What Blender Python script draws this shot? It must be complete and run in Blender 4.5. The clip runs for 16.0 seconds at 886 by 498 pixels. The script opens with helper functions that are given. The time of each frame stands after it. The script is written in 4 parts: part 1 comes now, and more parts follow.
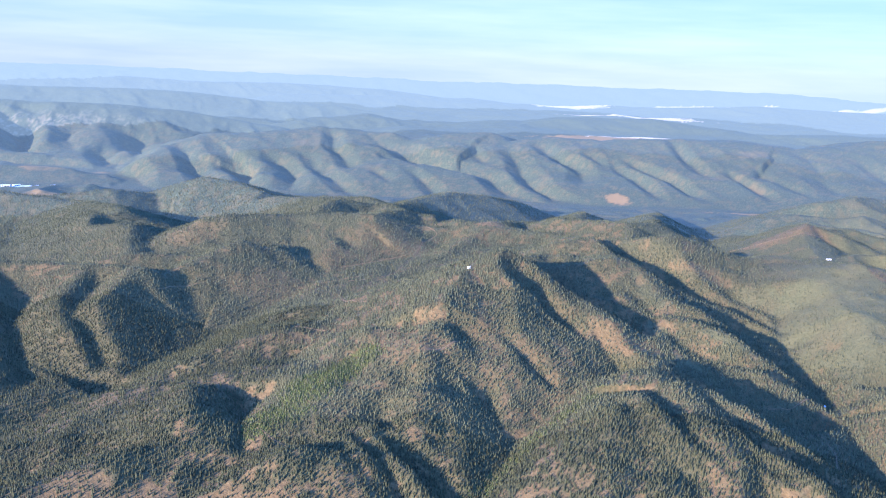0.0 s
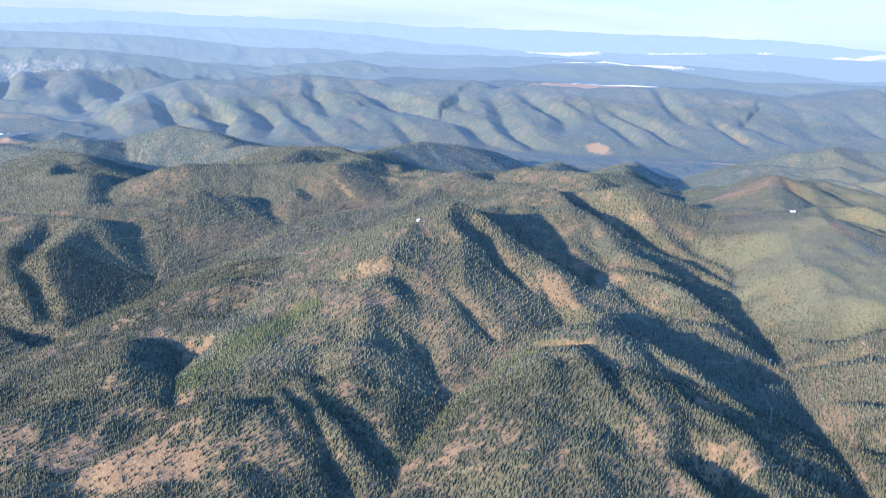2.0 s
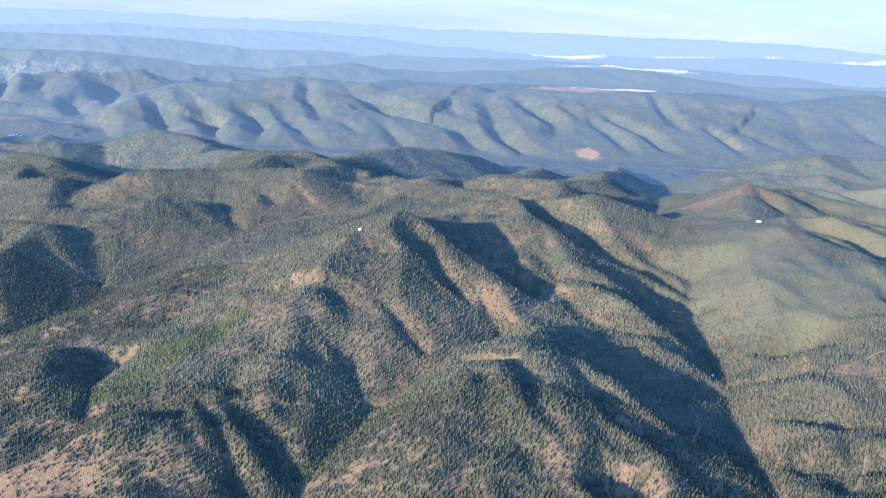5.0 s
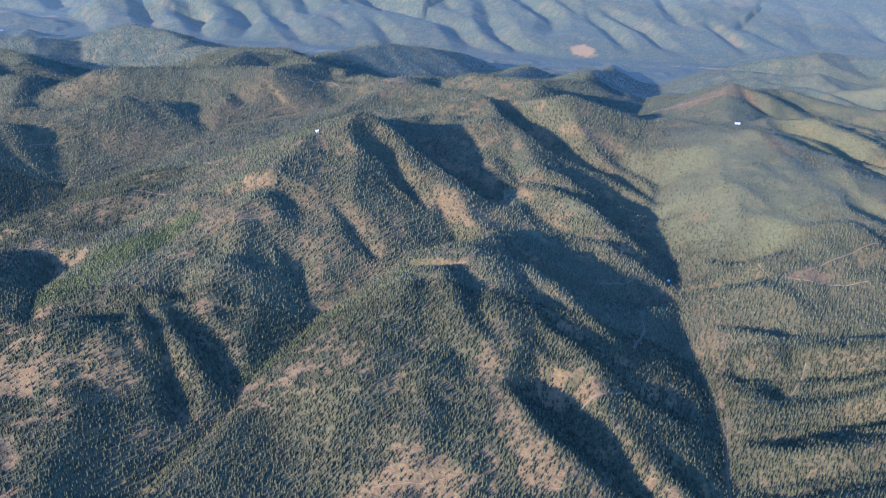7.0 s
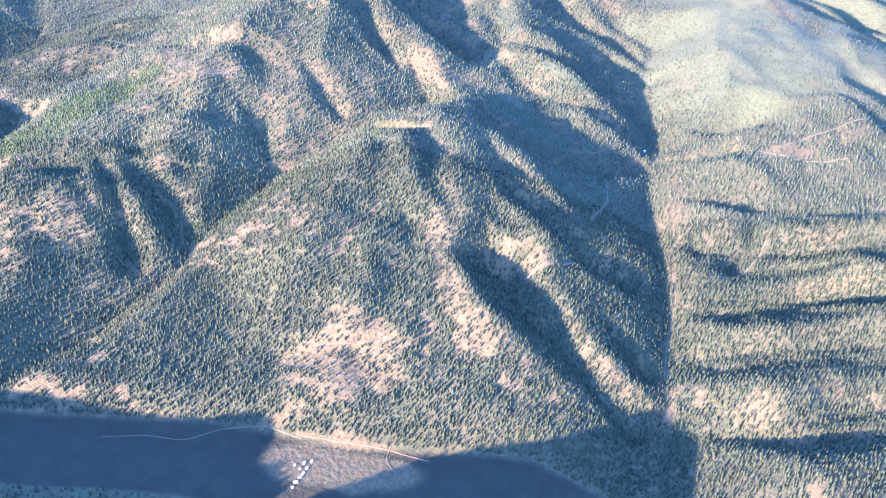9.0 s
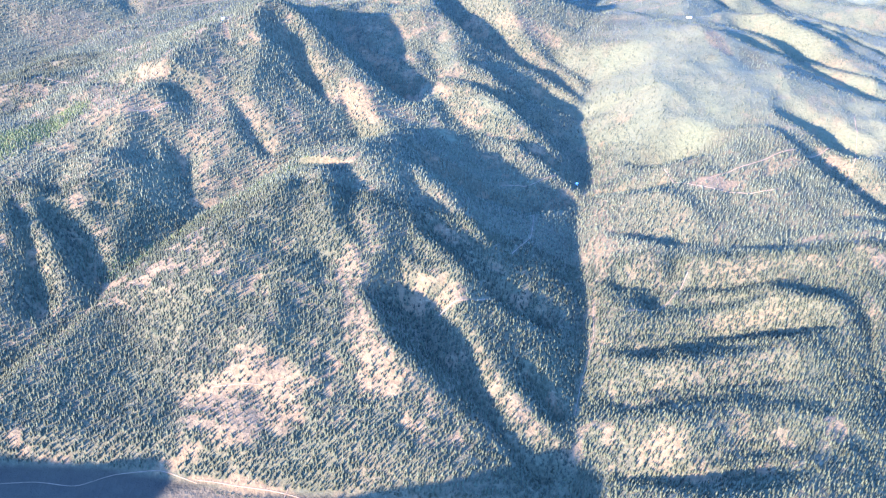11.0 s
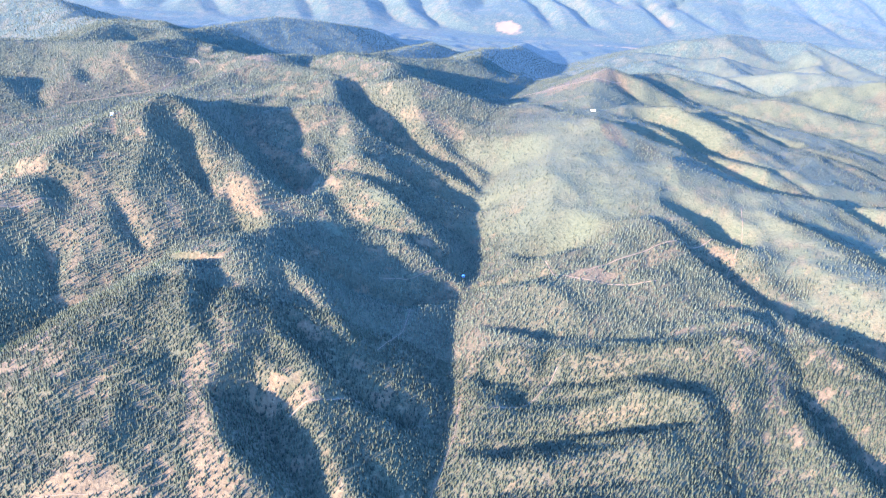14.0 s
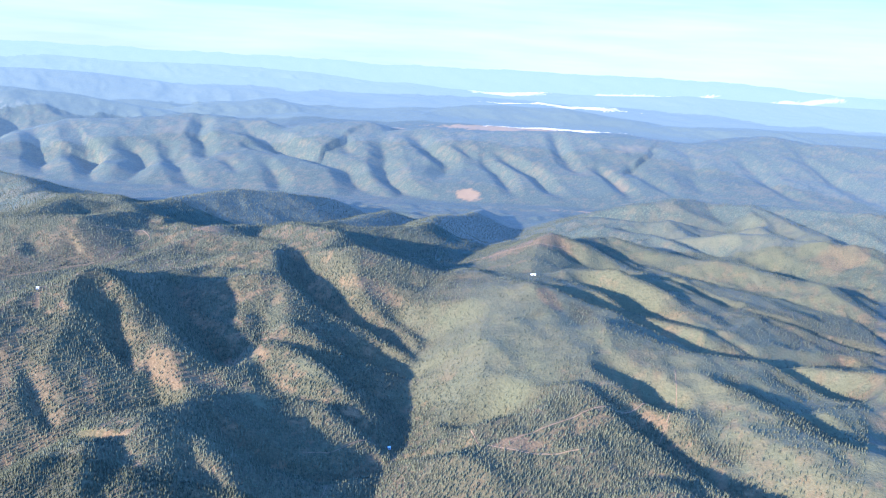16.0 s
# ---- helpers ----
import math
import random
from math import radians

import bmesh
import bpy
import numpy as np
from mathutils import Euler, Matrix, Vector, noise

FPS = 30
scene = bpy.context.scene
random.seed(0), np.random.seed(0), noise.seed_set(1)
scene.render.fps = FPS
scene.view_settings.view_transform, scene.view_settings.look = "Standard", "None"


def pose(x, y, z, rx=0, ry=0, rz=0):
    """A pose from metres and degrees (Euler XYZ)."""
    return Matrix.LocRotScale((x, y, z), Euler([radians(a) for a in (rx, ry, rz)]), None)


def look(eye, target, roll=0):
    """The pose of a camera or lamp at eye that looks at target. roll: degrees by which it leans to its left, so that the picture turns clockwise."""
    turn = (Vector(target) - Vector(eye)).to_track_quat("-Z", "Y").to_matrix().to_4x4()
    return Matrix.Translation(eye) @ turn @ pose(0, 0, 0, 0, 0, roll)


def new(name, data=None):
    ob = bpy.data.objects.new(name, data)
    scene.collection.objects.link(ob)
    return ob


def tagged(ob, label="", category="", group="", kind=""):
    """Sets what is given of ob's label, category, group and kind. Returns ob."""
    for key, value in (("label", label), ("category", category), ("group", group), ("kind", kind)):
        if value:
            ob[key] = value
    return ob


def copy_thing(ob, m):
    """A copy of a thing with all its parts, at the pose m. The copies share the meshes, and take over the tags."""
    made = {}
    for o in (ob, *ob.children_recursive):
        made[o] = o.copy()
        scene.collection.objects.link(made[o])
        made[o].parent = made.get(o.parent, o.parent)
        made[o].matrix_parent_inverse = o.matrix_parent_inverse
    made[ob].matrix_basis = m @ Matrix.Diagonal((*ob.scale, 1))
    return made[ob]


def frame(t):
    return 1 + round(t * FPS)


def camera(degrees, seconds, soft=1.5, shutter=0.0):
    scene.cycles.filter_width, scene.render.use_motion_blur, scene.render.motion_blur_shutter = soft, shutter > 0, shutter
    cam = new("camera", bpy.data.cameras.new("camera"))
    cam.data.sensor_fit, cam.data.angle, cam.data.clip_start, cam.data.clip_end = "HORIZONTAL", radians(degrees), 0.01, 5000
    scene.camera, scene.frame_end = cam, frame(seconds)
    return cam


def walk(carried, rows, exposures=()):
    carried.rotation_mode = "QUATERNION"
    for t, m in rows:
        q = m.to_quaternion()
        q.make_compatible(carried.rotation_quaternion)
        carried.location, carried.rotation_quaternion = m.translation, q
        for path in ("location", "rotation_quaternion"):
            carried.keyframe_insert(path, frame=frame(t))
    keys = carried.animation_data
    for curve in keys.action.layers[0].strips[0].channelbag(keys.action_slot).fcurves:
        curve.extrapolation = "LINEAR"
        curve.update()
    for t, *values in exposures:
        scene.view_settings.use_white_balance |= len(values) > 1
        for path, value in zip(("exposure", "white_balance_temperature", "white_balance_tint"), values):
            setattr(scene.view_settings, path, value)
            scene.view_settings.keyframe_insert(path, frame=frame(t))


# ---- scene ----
cam = camera(57.1, 16.0, soft=1.2)
METRES, EYE, TILT, LEAN, TURN = 300.0, 285.0, -12.9, -2.3, 0.0
ROWS = [
    (0.0, 0.0, 0.0, 0.0, 0.0, 0.0, -0.0),
    (0.5, 0.029, 0.0084, 0.0015, -0.22, -3.42, -0.0),
    (1.0, 0.0582, 0.0146, 0.0044, -0.22, -5.09, -0.45),
    (1.5, 0.0876, 0.0182, 0.0073, -0.17, -4.52, -0.5),
    (2.0, 0.1166, 0.0237, 0.0103, -0.26, -3.64, -0.09),
    (2.5, 0.1461, 0.0287, 0.0135, -0.39, -3.32, 0.05),
    (3.0, 0.1754, 0.0333, 0.0168, -0.38, -3.3, -0.38),
    (3.5, 0.205, 0.0381, 0.0197, -0.13, -3.46, -0.72),
    (4.0, 0.2345, 0.0426, 0.0232, 0.17, -3.45, -0.67),
    (6.5, 0.3829, 0.0666, 0.0381, 1.18, -4.81, -0.53),
    (7.0, 0.4136, 0.0745, 0.0405, 1.42, -10.66, -0.68),
    (7.5, 0.4441, 0.0802, 0.0426, 2.29, -15.73, -1.28),
    (8.0, 0.4743, 0.0856, 0.0451, 2.86, -19.43, -1.75),
    (8.5, 0.5035, 0.0916, 0.0486, 3.51, -21.38, -2.14),
    (9.0, 0.535, 0.0978, 0.0486, 3.6, -20.57, -2.06),
    (11.5, 0.6907, 0.1228, 0.0656, 2.55, -18.33, -1.59),
    (12.0, 0.7221, 0.1277, 0.0689, 2.49, -17.95, -1.44),
    (12.5, 0.7542, 0.1324, 0.0731, 2.27, -17.02, -1.29),
    (13.0, 0.7864, 0.1362, 0.0766, 1.8, -15.58, -1.23),
    (13.5, 0.8187, 0.1414, 0.0807, 1.29, -14.23, -1.55),
    (14.0, 0.8512, 0.1456, 0.0846, 0.8, -12.66, -1.76),
    (14.5, 0.8838, 0.1485, 0.0884, 0.36, -10.03, -1.68),
    (15.0, 0.9156, 0.1517, 0.0923, -0.07, -6.82, -1.63),
    (15.5, 0.9468, 0.1562, 0.096, -0.47, -3.62, -1.43),
    (16.0, 0.9793, 0.1592, 0.0985, -0.46, -1.29, -0.84),
]
SUN_AZ, SUN_EL = 44.0, 14.0          # the way the shadows point, from +y towards +x; height of the sun
walk(cam, [(t, pose(0, 0, EYE, TILT, LEAN, TURN) @ pose(METRES * x, METRES * y, METRES * z, 90 + pitch, roll, yaw)) for t, x, y, z, yaw, pitch, roll in ROWS],
     exposures=[(0, 2.93, 4810, 32), (0.4, 2.76, 4860, 32), (1, 2.74, 4860, 32), (1.5, 2.90, 4860, 32), (2, 3.03, 4780, 32), (4, 2.99, 4760, 32), (6.5, 2.79, 4620, 30), (7, 2.72, 4650, 30), (7.5, 3.24, 4550, 32), (8, 3.44, 4580, 33), (8.5, 3.92, 4630, 36), (9, 4.09, 4630, 36), (12.5, 4.21, 4600, 35), (14.5, 3.78, 4610, 32), (15.2, 3.62, 4580, 31), (16, 3.23, 4580, 30)])

# ---------------------------------------------------------------- sky and sun
world = bpy.data.worlds.new("sky")
scene.world = world
world.use_nodes = True
wn, wl = world.node_tree.nodes, world.node_tree.links
wn.clear()
sky = wn.new("ShaderNodeTexSky")
sky.sky_type = "NISHITA"
sky.sun_disc = False
sky.sun_elevation, sky.sun_rotation = radians(SUN_EL), radians(180 + SUN_AZ)
sky.altitude, sky.air_density, sky.dust_density, sky.ozone_density = 1500, 1.2, 0.35, 4.8
coord = wn.new("ShaderNodeTexCoord")
stretch = wn.new("ShaderNodeMapping")
stretch.inputs["Scale"].default_value = (2.2, 2.2, 26)
stretch.inputs["Rotation"].default_value = (0.0, 0.06, 0.3)
wl.new(coord.outputs["Generated"], stretch.inputs["Vector"])
cirrus = wn.new("ShaderNodeTexNoise")
cirrus.inputs["Scale"].default_value = 1.6
cirrus.inputs["Detail"].default_value = 5
cirrus.inputs["Roughness"].default_value = 0.55
wl.new(stretch.outputs[0], cirrus.inputs["Vector"])
veil = wn.new("ShaderNodeMapRange")
veil.inputs["From Min"].default_value, veil.inputs["From Max"].default_value = 0.36, 0.72
veil.inputs["To Min"].default_value, veil.inputs["To Max"].default_value = 0.0, 1.0
wl.new(cirrus.outputs["Fac"], veil.inputs["Value"])
cloudy = wn.new("ShaderNodeMix")
cloudy.data_type = "RGBA"
streaks = wn.new("ShaderNodeMix")                # thin high cloud against pale blue
streaks.data_type = "RGBA"
streaks.inputs["A"].default_value = (0.41, 0.49, 0.76, 1)
streaks.inputs["B"].default_value = (0.60, 0.63, 0.68, 1)
wl.new(veil.outputs[0], streaks.inputs["Factor"])
wl.new(streaks.outputs["Result"], cloudy.inputs["B"])
apart = wn.new("ShaderNodeSeparateXYZ")
wl.new(coord.outputs["Generated"], apart.inputs[0])
low = wn.new("ShaderNodeMapRange")               # the cirrus thins out overhead
low.inputs["From Min"].default_value, low.inputs["From Max"].default_value = 0.08, 0.24
low.inputs["To Min"].default_value, low.inputs["To Max"].default_value = 0.94, 0.05
wl.new(apart.outputs["Z"], low.inputs["Value"])
wl.new(low.outputs[0], cloudy.inputs["Factor"])
wl.new(sky.outputs[0], cloudy.inputs["A"])
air = wn.new("ShaderNodeBackground")
air.inputs["Strength"].default_value = 0.148
wl.new(cloudy.outputs["Result"], air.inputs["Color"])
wout = wn.new("ShaderNodeOutputWorld")
wl.new(air.outputs[0], wout.inputs["Surface"])

sun = new("sun", bpy.data.lights.new("sun", "SUN"))
sun.data.energy, sun.data.angle, sun.data.color = 2.85, radians(0.55), (1.0, 0.77, 0.43)
a, e = radians(SUN_AZ), radians(SUN_EL)
sun.matrix_world = look((-1000 * math.sin(a), -1000 * math.cos(a), 1000 * math.tan(e)), (0, 0, 0))


# ---------------------------------------------------------------- materials
def material(name, rough=0.9):
    m = bpy.data.materials.new(name)
    m.use_nodes = True
    b = m.node_tree.nodes["Principled BSDF"]
    b.inputs["Roughness"].default_value = rough
    b.inputs["Specular IOR Level"].default_value = 0.12
    return m, m.node_tree.nodes, m.node_tree.links, b


def mix_of(nodes, links, factor, one, two, kind="MIX"):
    n = nodes.new("ShaderNodeMix")
    n.data_type, n.blend_type = "RGBA", kind
    for socket, value in (("Factor", factor), ("A", one), ("B", two)):
        if isinstance(value, (int, float)):
            n.inputs[socket].default_value = value
        elif isinstance(value, tuple):
            n.inputs[socket].default_value = (*value, 1)
        else:
            links.new(value, n.inputs[socket])
    return n.outputs["Result"]


def noise_of(nodes, links, size, detail=4, low=0.3, high=0.7, rough=0.6):
    c = nodes.new("ShaderNodeTexCoord")
    n = nodes.new("ShaderNodeTexNoise")
    n.inputs["Scale"].default_value, n.inputs["Detail"].default_value, n.inputs["Roughness"].default_value = 1 / size, detail, rough
    links.new(c.outputs["Object"], n.inputs["Vector"])
    r = nodes.new("ShaderNodeMapRange")
    r.inputs["From Min"].default_value, r.inputs["From Max"].default_value = low, high
    links.new(n.outputs["Fac"], r.inputs["Value"])
    return r.outputs[0]


def bump_of(nodes, links, height, b, strength=0.6, distance=1.0):
    n = nodes.new("ShaderNodeBump")
    n.inputs["Strength"].default_value, n.inputs["Distance"].default_value = strength, distance
    links.new(height, n.inputs["Height"])
    links.new(n.outputs[0], b.inputs["Normal"])


def ground_material(name, air=0.0, air_colour=(0.3, 0.45, 0.7), straw=None):
    """Forest floor, bare soil, meadow and closed canopy, as the cover attribute tells them; air: the glow of a far backdrop."""
    m, n, l, b = material(name, 0.95)
    cover = n.new("ShaderNodeAttribute")
    cover.attribute_name = "cover"
    parts = n.new("ShaderNodeSeparateColor")
    l.new(cover.outputs["Color"], parts.inputs[0])
    fine, broad, patch = noise_of(n, l, 2.2, 5), noise_of(n, l, 45, 4), noise_of(n, l, 9, 4)
    floor = mix_of(n, l, fine, (0.042, 0.037, 0.019), (0.098, 0.079, 0.036))
    floor = mix_of(n, l, broad, floor, mix_of(n, l, fine, (0.044, 0.044, 0.019), (0.092, 0.082, 0.036)))
    soil = mix_of(n, l, fine, (0.087, 0.058, 0.024), (0.164, 0.113, 0.048))
    soil = mix_of(n, l, patch, soil, mix_of(n, l, fine, (0.092, 0.060, 0.028), (0.150, 0.100, 0.045)))
    if straw:
        soil = mix_of(n, l, broad, straw, tuple(0.8 * v for v in straw))
    grass = mix_of(n, l, patch, (0.070, 0.069, 0.032), (0.105, 0.098, 0.045))
    grass = mix_of(n, l, broad, grass, mix_of(n, l, fine, (0.062, 0.066, 0.030), (0.090, 0.089, 0.040)))
    cells = n.new("ShaderNodeTexVoronoi")
    cells.inputs["Scale"].default_value = 0.42
    c = n.new("ShaderNodeTexCoord")
    l.new(c.outputs["Object"], cells.inputs["Vector"])
    canopy = mix_of(n, l, cells.outputs["Color"], (0.045, 0.060, 0.034), (0.11, 0.122, 0.062))
    canopy = mix_of(n, l, cells.outputs["Distance"], canopy, (0.035, 0.045, 0.032))
    colour = mix_of(n, l, parts.outputs["Blue"], floor, canopy)
    colour = mix_of(n, l, parts.outputs["Green"], colour, grass)
    colour = mix_of(n, l, parts.outputs["Red"], colour, soil)
    # low Alpha darkens the valley meadow: shade painted into the colour
    colour = mix_of(n, l, cover.outputs["Alpha"], mix_of(n, l, patch, (0.026, 0.021, 0.012), (0.036, 0.030, 0.016)), colour)
    l.new(colour, b.inputs["Base Color"])
    bump_of(n, l, mix_of(n, l, parts.outputs["Blue"], fine, cells.outputs["Distance"]), b, 0.5, 0.8)
    # airlight is put in as emission, mixed over the lit surface
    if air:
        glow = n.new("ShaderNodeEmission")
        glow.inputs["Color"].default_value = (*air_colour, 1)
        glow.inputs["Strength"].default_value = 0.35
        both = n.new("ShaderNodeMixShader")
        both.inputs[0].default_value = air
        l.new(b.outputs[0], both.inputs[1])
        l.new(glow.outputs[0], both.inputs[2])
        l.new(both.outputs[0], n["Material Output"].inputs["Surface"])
    return m


def needle_material(name, dark, light):
    m, n, l, b = material(name, 0.75)
    g = n.new("ShaderNodeNewGeometry")
    c = mix_of(n, l, g.outputs["Random Per Island"], dark, light)
    c = mix_of(n, l, noise_of(n, l, 34, 4, 0.42, 0.85), c, tuple(1.02 * v for v in light))
    l.new(c, b.inputs["Base Color"])
    return m


def plain_material(name, one, two, size=0.5, rough=0.8):
    m, n, l, b = material(name, rough)
    f = noise_of(n, l, size, 4)
    l.new(mix_of(n, l, f, one, two), b.inputs["Base Color"])
    bump_of(n, l, f, b, 0.3, 0.05)
    return m


GROUND = ground_material("hill_ground")
STRAW = (0.72, 0.53, 0.32)
DUST = (0.24, 0.150, 0.058)
# far backdrop bands: share of haze mixed in as glow, and its colour
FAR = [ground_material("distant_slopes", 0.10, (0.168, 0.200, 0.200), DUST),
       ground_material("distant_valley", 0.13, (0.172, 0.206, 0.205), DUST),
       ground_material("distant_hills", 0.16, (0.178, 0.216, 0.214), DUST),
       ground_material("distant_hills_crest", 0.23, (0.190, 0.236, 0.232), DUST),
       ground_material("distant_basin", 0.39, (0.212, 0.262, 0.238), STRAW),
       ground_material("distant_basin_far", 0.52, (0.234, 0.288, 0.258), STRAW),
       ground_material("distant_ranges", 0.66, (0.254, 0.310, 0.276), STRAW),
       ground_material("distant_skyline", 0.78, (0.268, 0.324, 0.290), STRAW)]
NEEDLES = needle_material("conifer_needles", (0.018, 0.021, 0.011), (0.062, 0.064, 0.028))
# paler copy of the needles for the farther woods: haze put into the colour
HAZED_NEEDLES = needle_material("hazed_needles", (0.028, 0.033, 0.018), (0.090, 0.091, 0.043))
YOUNG = needle_material("young_needles", (0.052, 0.062, 0.017), (0.098, 0.108, 0.029))
BARK = plain_material("bark", (0.09, 0.06, 0.045), (0.16, 0.11, 0.08), 0.1)
DIRT = plain_material("dirt_track", (0.11, 0.076, 0.038), (0.165, 0.115, 0.060), 3.0)
WHITE = plain_material("white_wall", (0.50, 0.50, 0.48), (0.62, 0.62, 0.60), 0.8)
ROOF = plain_material("grey_roof", (0.45, 0.46, 0.48), (0.62, 0.63, 0.65), 0.8, 0.5)
DARK = plain_material("dark_opening", (0.03, 0.03, 0.035), (0.05, 0.05, 0.055), 0.4, 0.3)


# ---------------------------------------------------------------- the lie of the land
def lattice(ix, iy, seed):
    """A number from 0 to 1 for every lattice point."""
    n = (ix.astype(np.int64) * 374761393 + iy.astype(np.int64) * 668265263 + seed * 974711) & 0xFFFFFFFF
    n = ((n ^ (n >> 13)) * 1274126177) & 0xFFFFFFFF
    return ((n ^ (n >> 16)) & 0xFFFF) / 65535.0


def value_noise(x, y, seed=0):
    ix, iy = np.floor(x), np.floor(y)
    fx, fy = x - ix, y - iy
    fx, fy = fx * fx * (3 - 2 * fx), fy * fy * (3 - 2 * fy)
    a, b = lattice(ix, iy, seed), lattice(ix + 1, iy, seed)
    c, d = lattice(ix, iy + 1, seed), lattice(ix + 1, iy + 1, seed)
    return (a + (b - a) * fx) * (1 - fy) + (c + (d - c) * fx) * fy


def fractal(x, y, size, octaves=4, seed=0, gain=0.5):
    """Soft fractal noise, -1 to 1, whose largest forms are size metres wide."""
    total, weight, amp = 0.0, 0.0, 1.0
    for o in range(octaves):
        s = size / 2 ** o
        total = total + amp * (2 * value_noise(x / s + 17.3 * o, y / s - 9.1 * o, seed + o) - 1)
        weight += amp
        amp *= gain
    return total / weight


def crests(x, y, size, octaves=3, seed=0):
    """Sharp-crested noise, 0 to 1: spurs and gullies."""
    total, weight, amp = 0.0, 0.0, 1.0
    for o in range(octaves):
        s = size / 2.1 ** o
        n = 1 - np.abs(2 * value_noise(x / s + 5.7 * o, y / s + 3.3 * o, seed + 11 * o) - 1)
        total = total + amp * n
        weight += amp
        amp *= 0.5
    return total / weight


def smax(a, b, r):
    return np.maximum(a, b) + np.maximum(r - np.abs(a - b), 0) ** 2 / (4 * r)


def smin(a, b, r):
    return -smax(-a, -b, r)


def along(x, y, line):
    """Distance to a line of (x, y, z) points, and the height of its nearest point."""
    best, height = np.full(np.shape(x), 1e9), np.zeros(np.shape(x))
    for (ax, ay, az), (bx, by, bz) in zip(line, line[1:]):
        ux, uy = bx - ax, by - ay
        t = np.clip(((x - ax) * ux + (y - ay) * uy) / (ux * ux + uy * uy), 0, 1)
        d = np.hypot(x - ax - t * ux, y - ay - t * uy)
        near = d < best
        best = np.where(near, d, best)
        height = np.where(near, az + t * (bz - az), height)
    return best, height


# Ridges: steepness of the sides, roundness of the crest, then crest points (x, y, z)
RIDGES = []


def ridge(steep, round_, *points):
    RIDGES.append((steep, round_, points))


# the front hill: saddle, top and its spurs
ridge(0.29, 8, (178, 552, 82), (166, 536, 87), (147, 502, 98), (136, 472, 102), (144, 452, 99), (118, 442, 95), (106, 420, 100), (92, 386, 92), (85, 352, 83), (81, 325, 68), (75, 300, 56))
ridge(0.48, 3, (120, 438, 104), (129, 404, 100), (144, 383, 92), (152, 363, 81), (162, 342, 82), (172, 323, 79), (181, 313, 73), (197, 304, 64), (212, 295, 56))
ridge(0.34, 10, (150, 370, 83), (132, 314, 71), (118, 292, 59), (110, 276, 53))
ridge(0.48, 3, (146, 454, 103), (160, 464, 99), (171, 463, 96), (186, 448, 92), (197, 432, 87), (210, 411, 81), (227, 403, 73), (242, 398, 61), (256, 392, 57))
ridge(0.42, 4, (164, 425, 93), (182, 396, 90), (198, 377, 83), (203, 356, 69), (211, 343, 66), (221, 326, 61), (232, 315, 60), (243, 302, 53))
ridge(0.42, 4, (190, 378, 80), (206, 366, 74), (222, 364, 71), (237, 363, 64), (254, 359, 56))
ridge(0.32, 8, (122, 440, 95), (122, 400, 87), (117, 365, 86), (114, 328, 77), (112, 310, 70), (112, 301, 63))
ridge(0.27, 9, (150, 446, 94), (164, 415, 90), (165, 395, 87), (168, 378, 81))
ridge(0.32, 9, (138, 440, 94), (150, 410, 98), (158, 380, 90))
# from the saddle up to the second top, with the three spurs into the creek
ridge(0.40, 7, (178, 553, 85), (167, 582, 87), (180, 610, 96), (188, 634, 100), (178, 690, 117), (156, 766, 126), (117, 764, 121))
ridge(0.40, 6, (178, 555, 87), (203, 556, 78), (231, 536, 82), (266, 521, 64))
ridge(0.53, 4, (183, 600, 100), (194, 596, 100), (219, 579, 96), (236, 566, 86), (254, 553, 74), (276, 541, 62))
ridge(0.48, 4, (190, 655, 104), (217, 652, 92), (240, 650, 87), (258, 647, 81), (284, 636, 71))
ridge(0.48, 4, (190, 630, 106), (215, 616, 98), (245, 612, 82), (273, 609, 73))
ridge(0.40, 7, (150, 772, 124), (192, 782, 116), (228, 755, 108), (257, 719, 99), (282, 690, 84))
# the high ridge with the hut
ridge(0.40, 7, (117, 764, 112), (68, 694, 119), (56, 640, 136), (54, 612, 138), (26, 591, 136), (6, 531, 126), (2, 491, 90), (-4, 450, 98), (-7, 416, 85), (8, 400, 75), (16, 388, 67))
ridge(0.39, 6, (-42, 424, 85), (-23, 399, 93), (-3, 374, 73), (5, 352, 63))
ridge(0.19, 12, (-63, 474, 96), (-54, 445, 89), (-42, 424, 83))
ridge(0.31, 10, (-84, 412, 73), (-69, 380, 90), (-54, 353, 72), (-42, 322, 69))
ridge(0.28, 9, (-42, 372, 73), (-32, 345, 67), (-26, 318, 58))
ridge(0.42, 5, (54, 606, 141), (62, 597, 129), (72, 584, 119), (86, 560, 106), (104, 525, 94), (115, 510, 84))
ridge(0.43, 8, (56, 611, 148), (83, 611, 129), (98, 612, 121), (123, 590, 113), (149, 575, 104), (158, 566, 96))
ridge(0.30, 9, (90, 596, 121), (104, 570, 111), (116, 548, 100))
ridge(0.14, 12, (174, 615, 87), (170, 650, 101), (156, 700, 123), (141, 746, 114))
ridge(0.36, 10, (110, 596, 117), (122, 552, 110), (134, 530, 93))
ridge(0.36, 6, (170, 590, 90), (156, 640, 104), (138, 676, 104), (118, 724, 118))
ridge(0.37, 8, (40, 600, 132), (43, 570, 111), (54, 530, 97), (66, 490, 83))
ridge(0.33, 7, (4, 508, 117), (31, 488, 95), (48, 462, 84))
ridge(0.41, 6, (-7, 490, 110), (4, 458, 91), (26, 437, 89), (42, 418, 75))
ridge(0.35, 8, (-3, 525, 109), (-46, 522, 107), (-75, 490, 91), (-88, 440, 79), (-84, 412, 77), (-65, 400, 74), (-46, 382, 88), (-25, 362, 71), (-13, 340, 65), (-10, 315, 54))
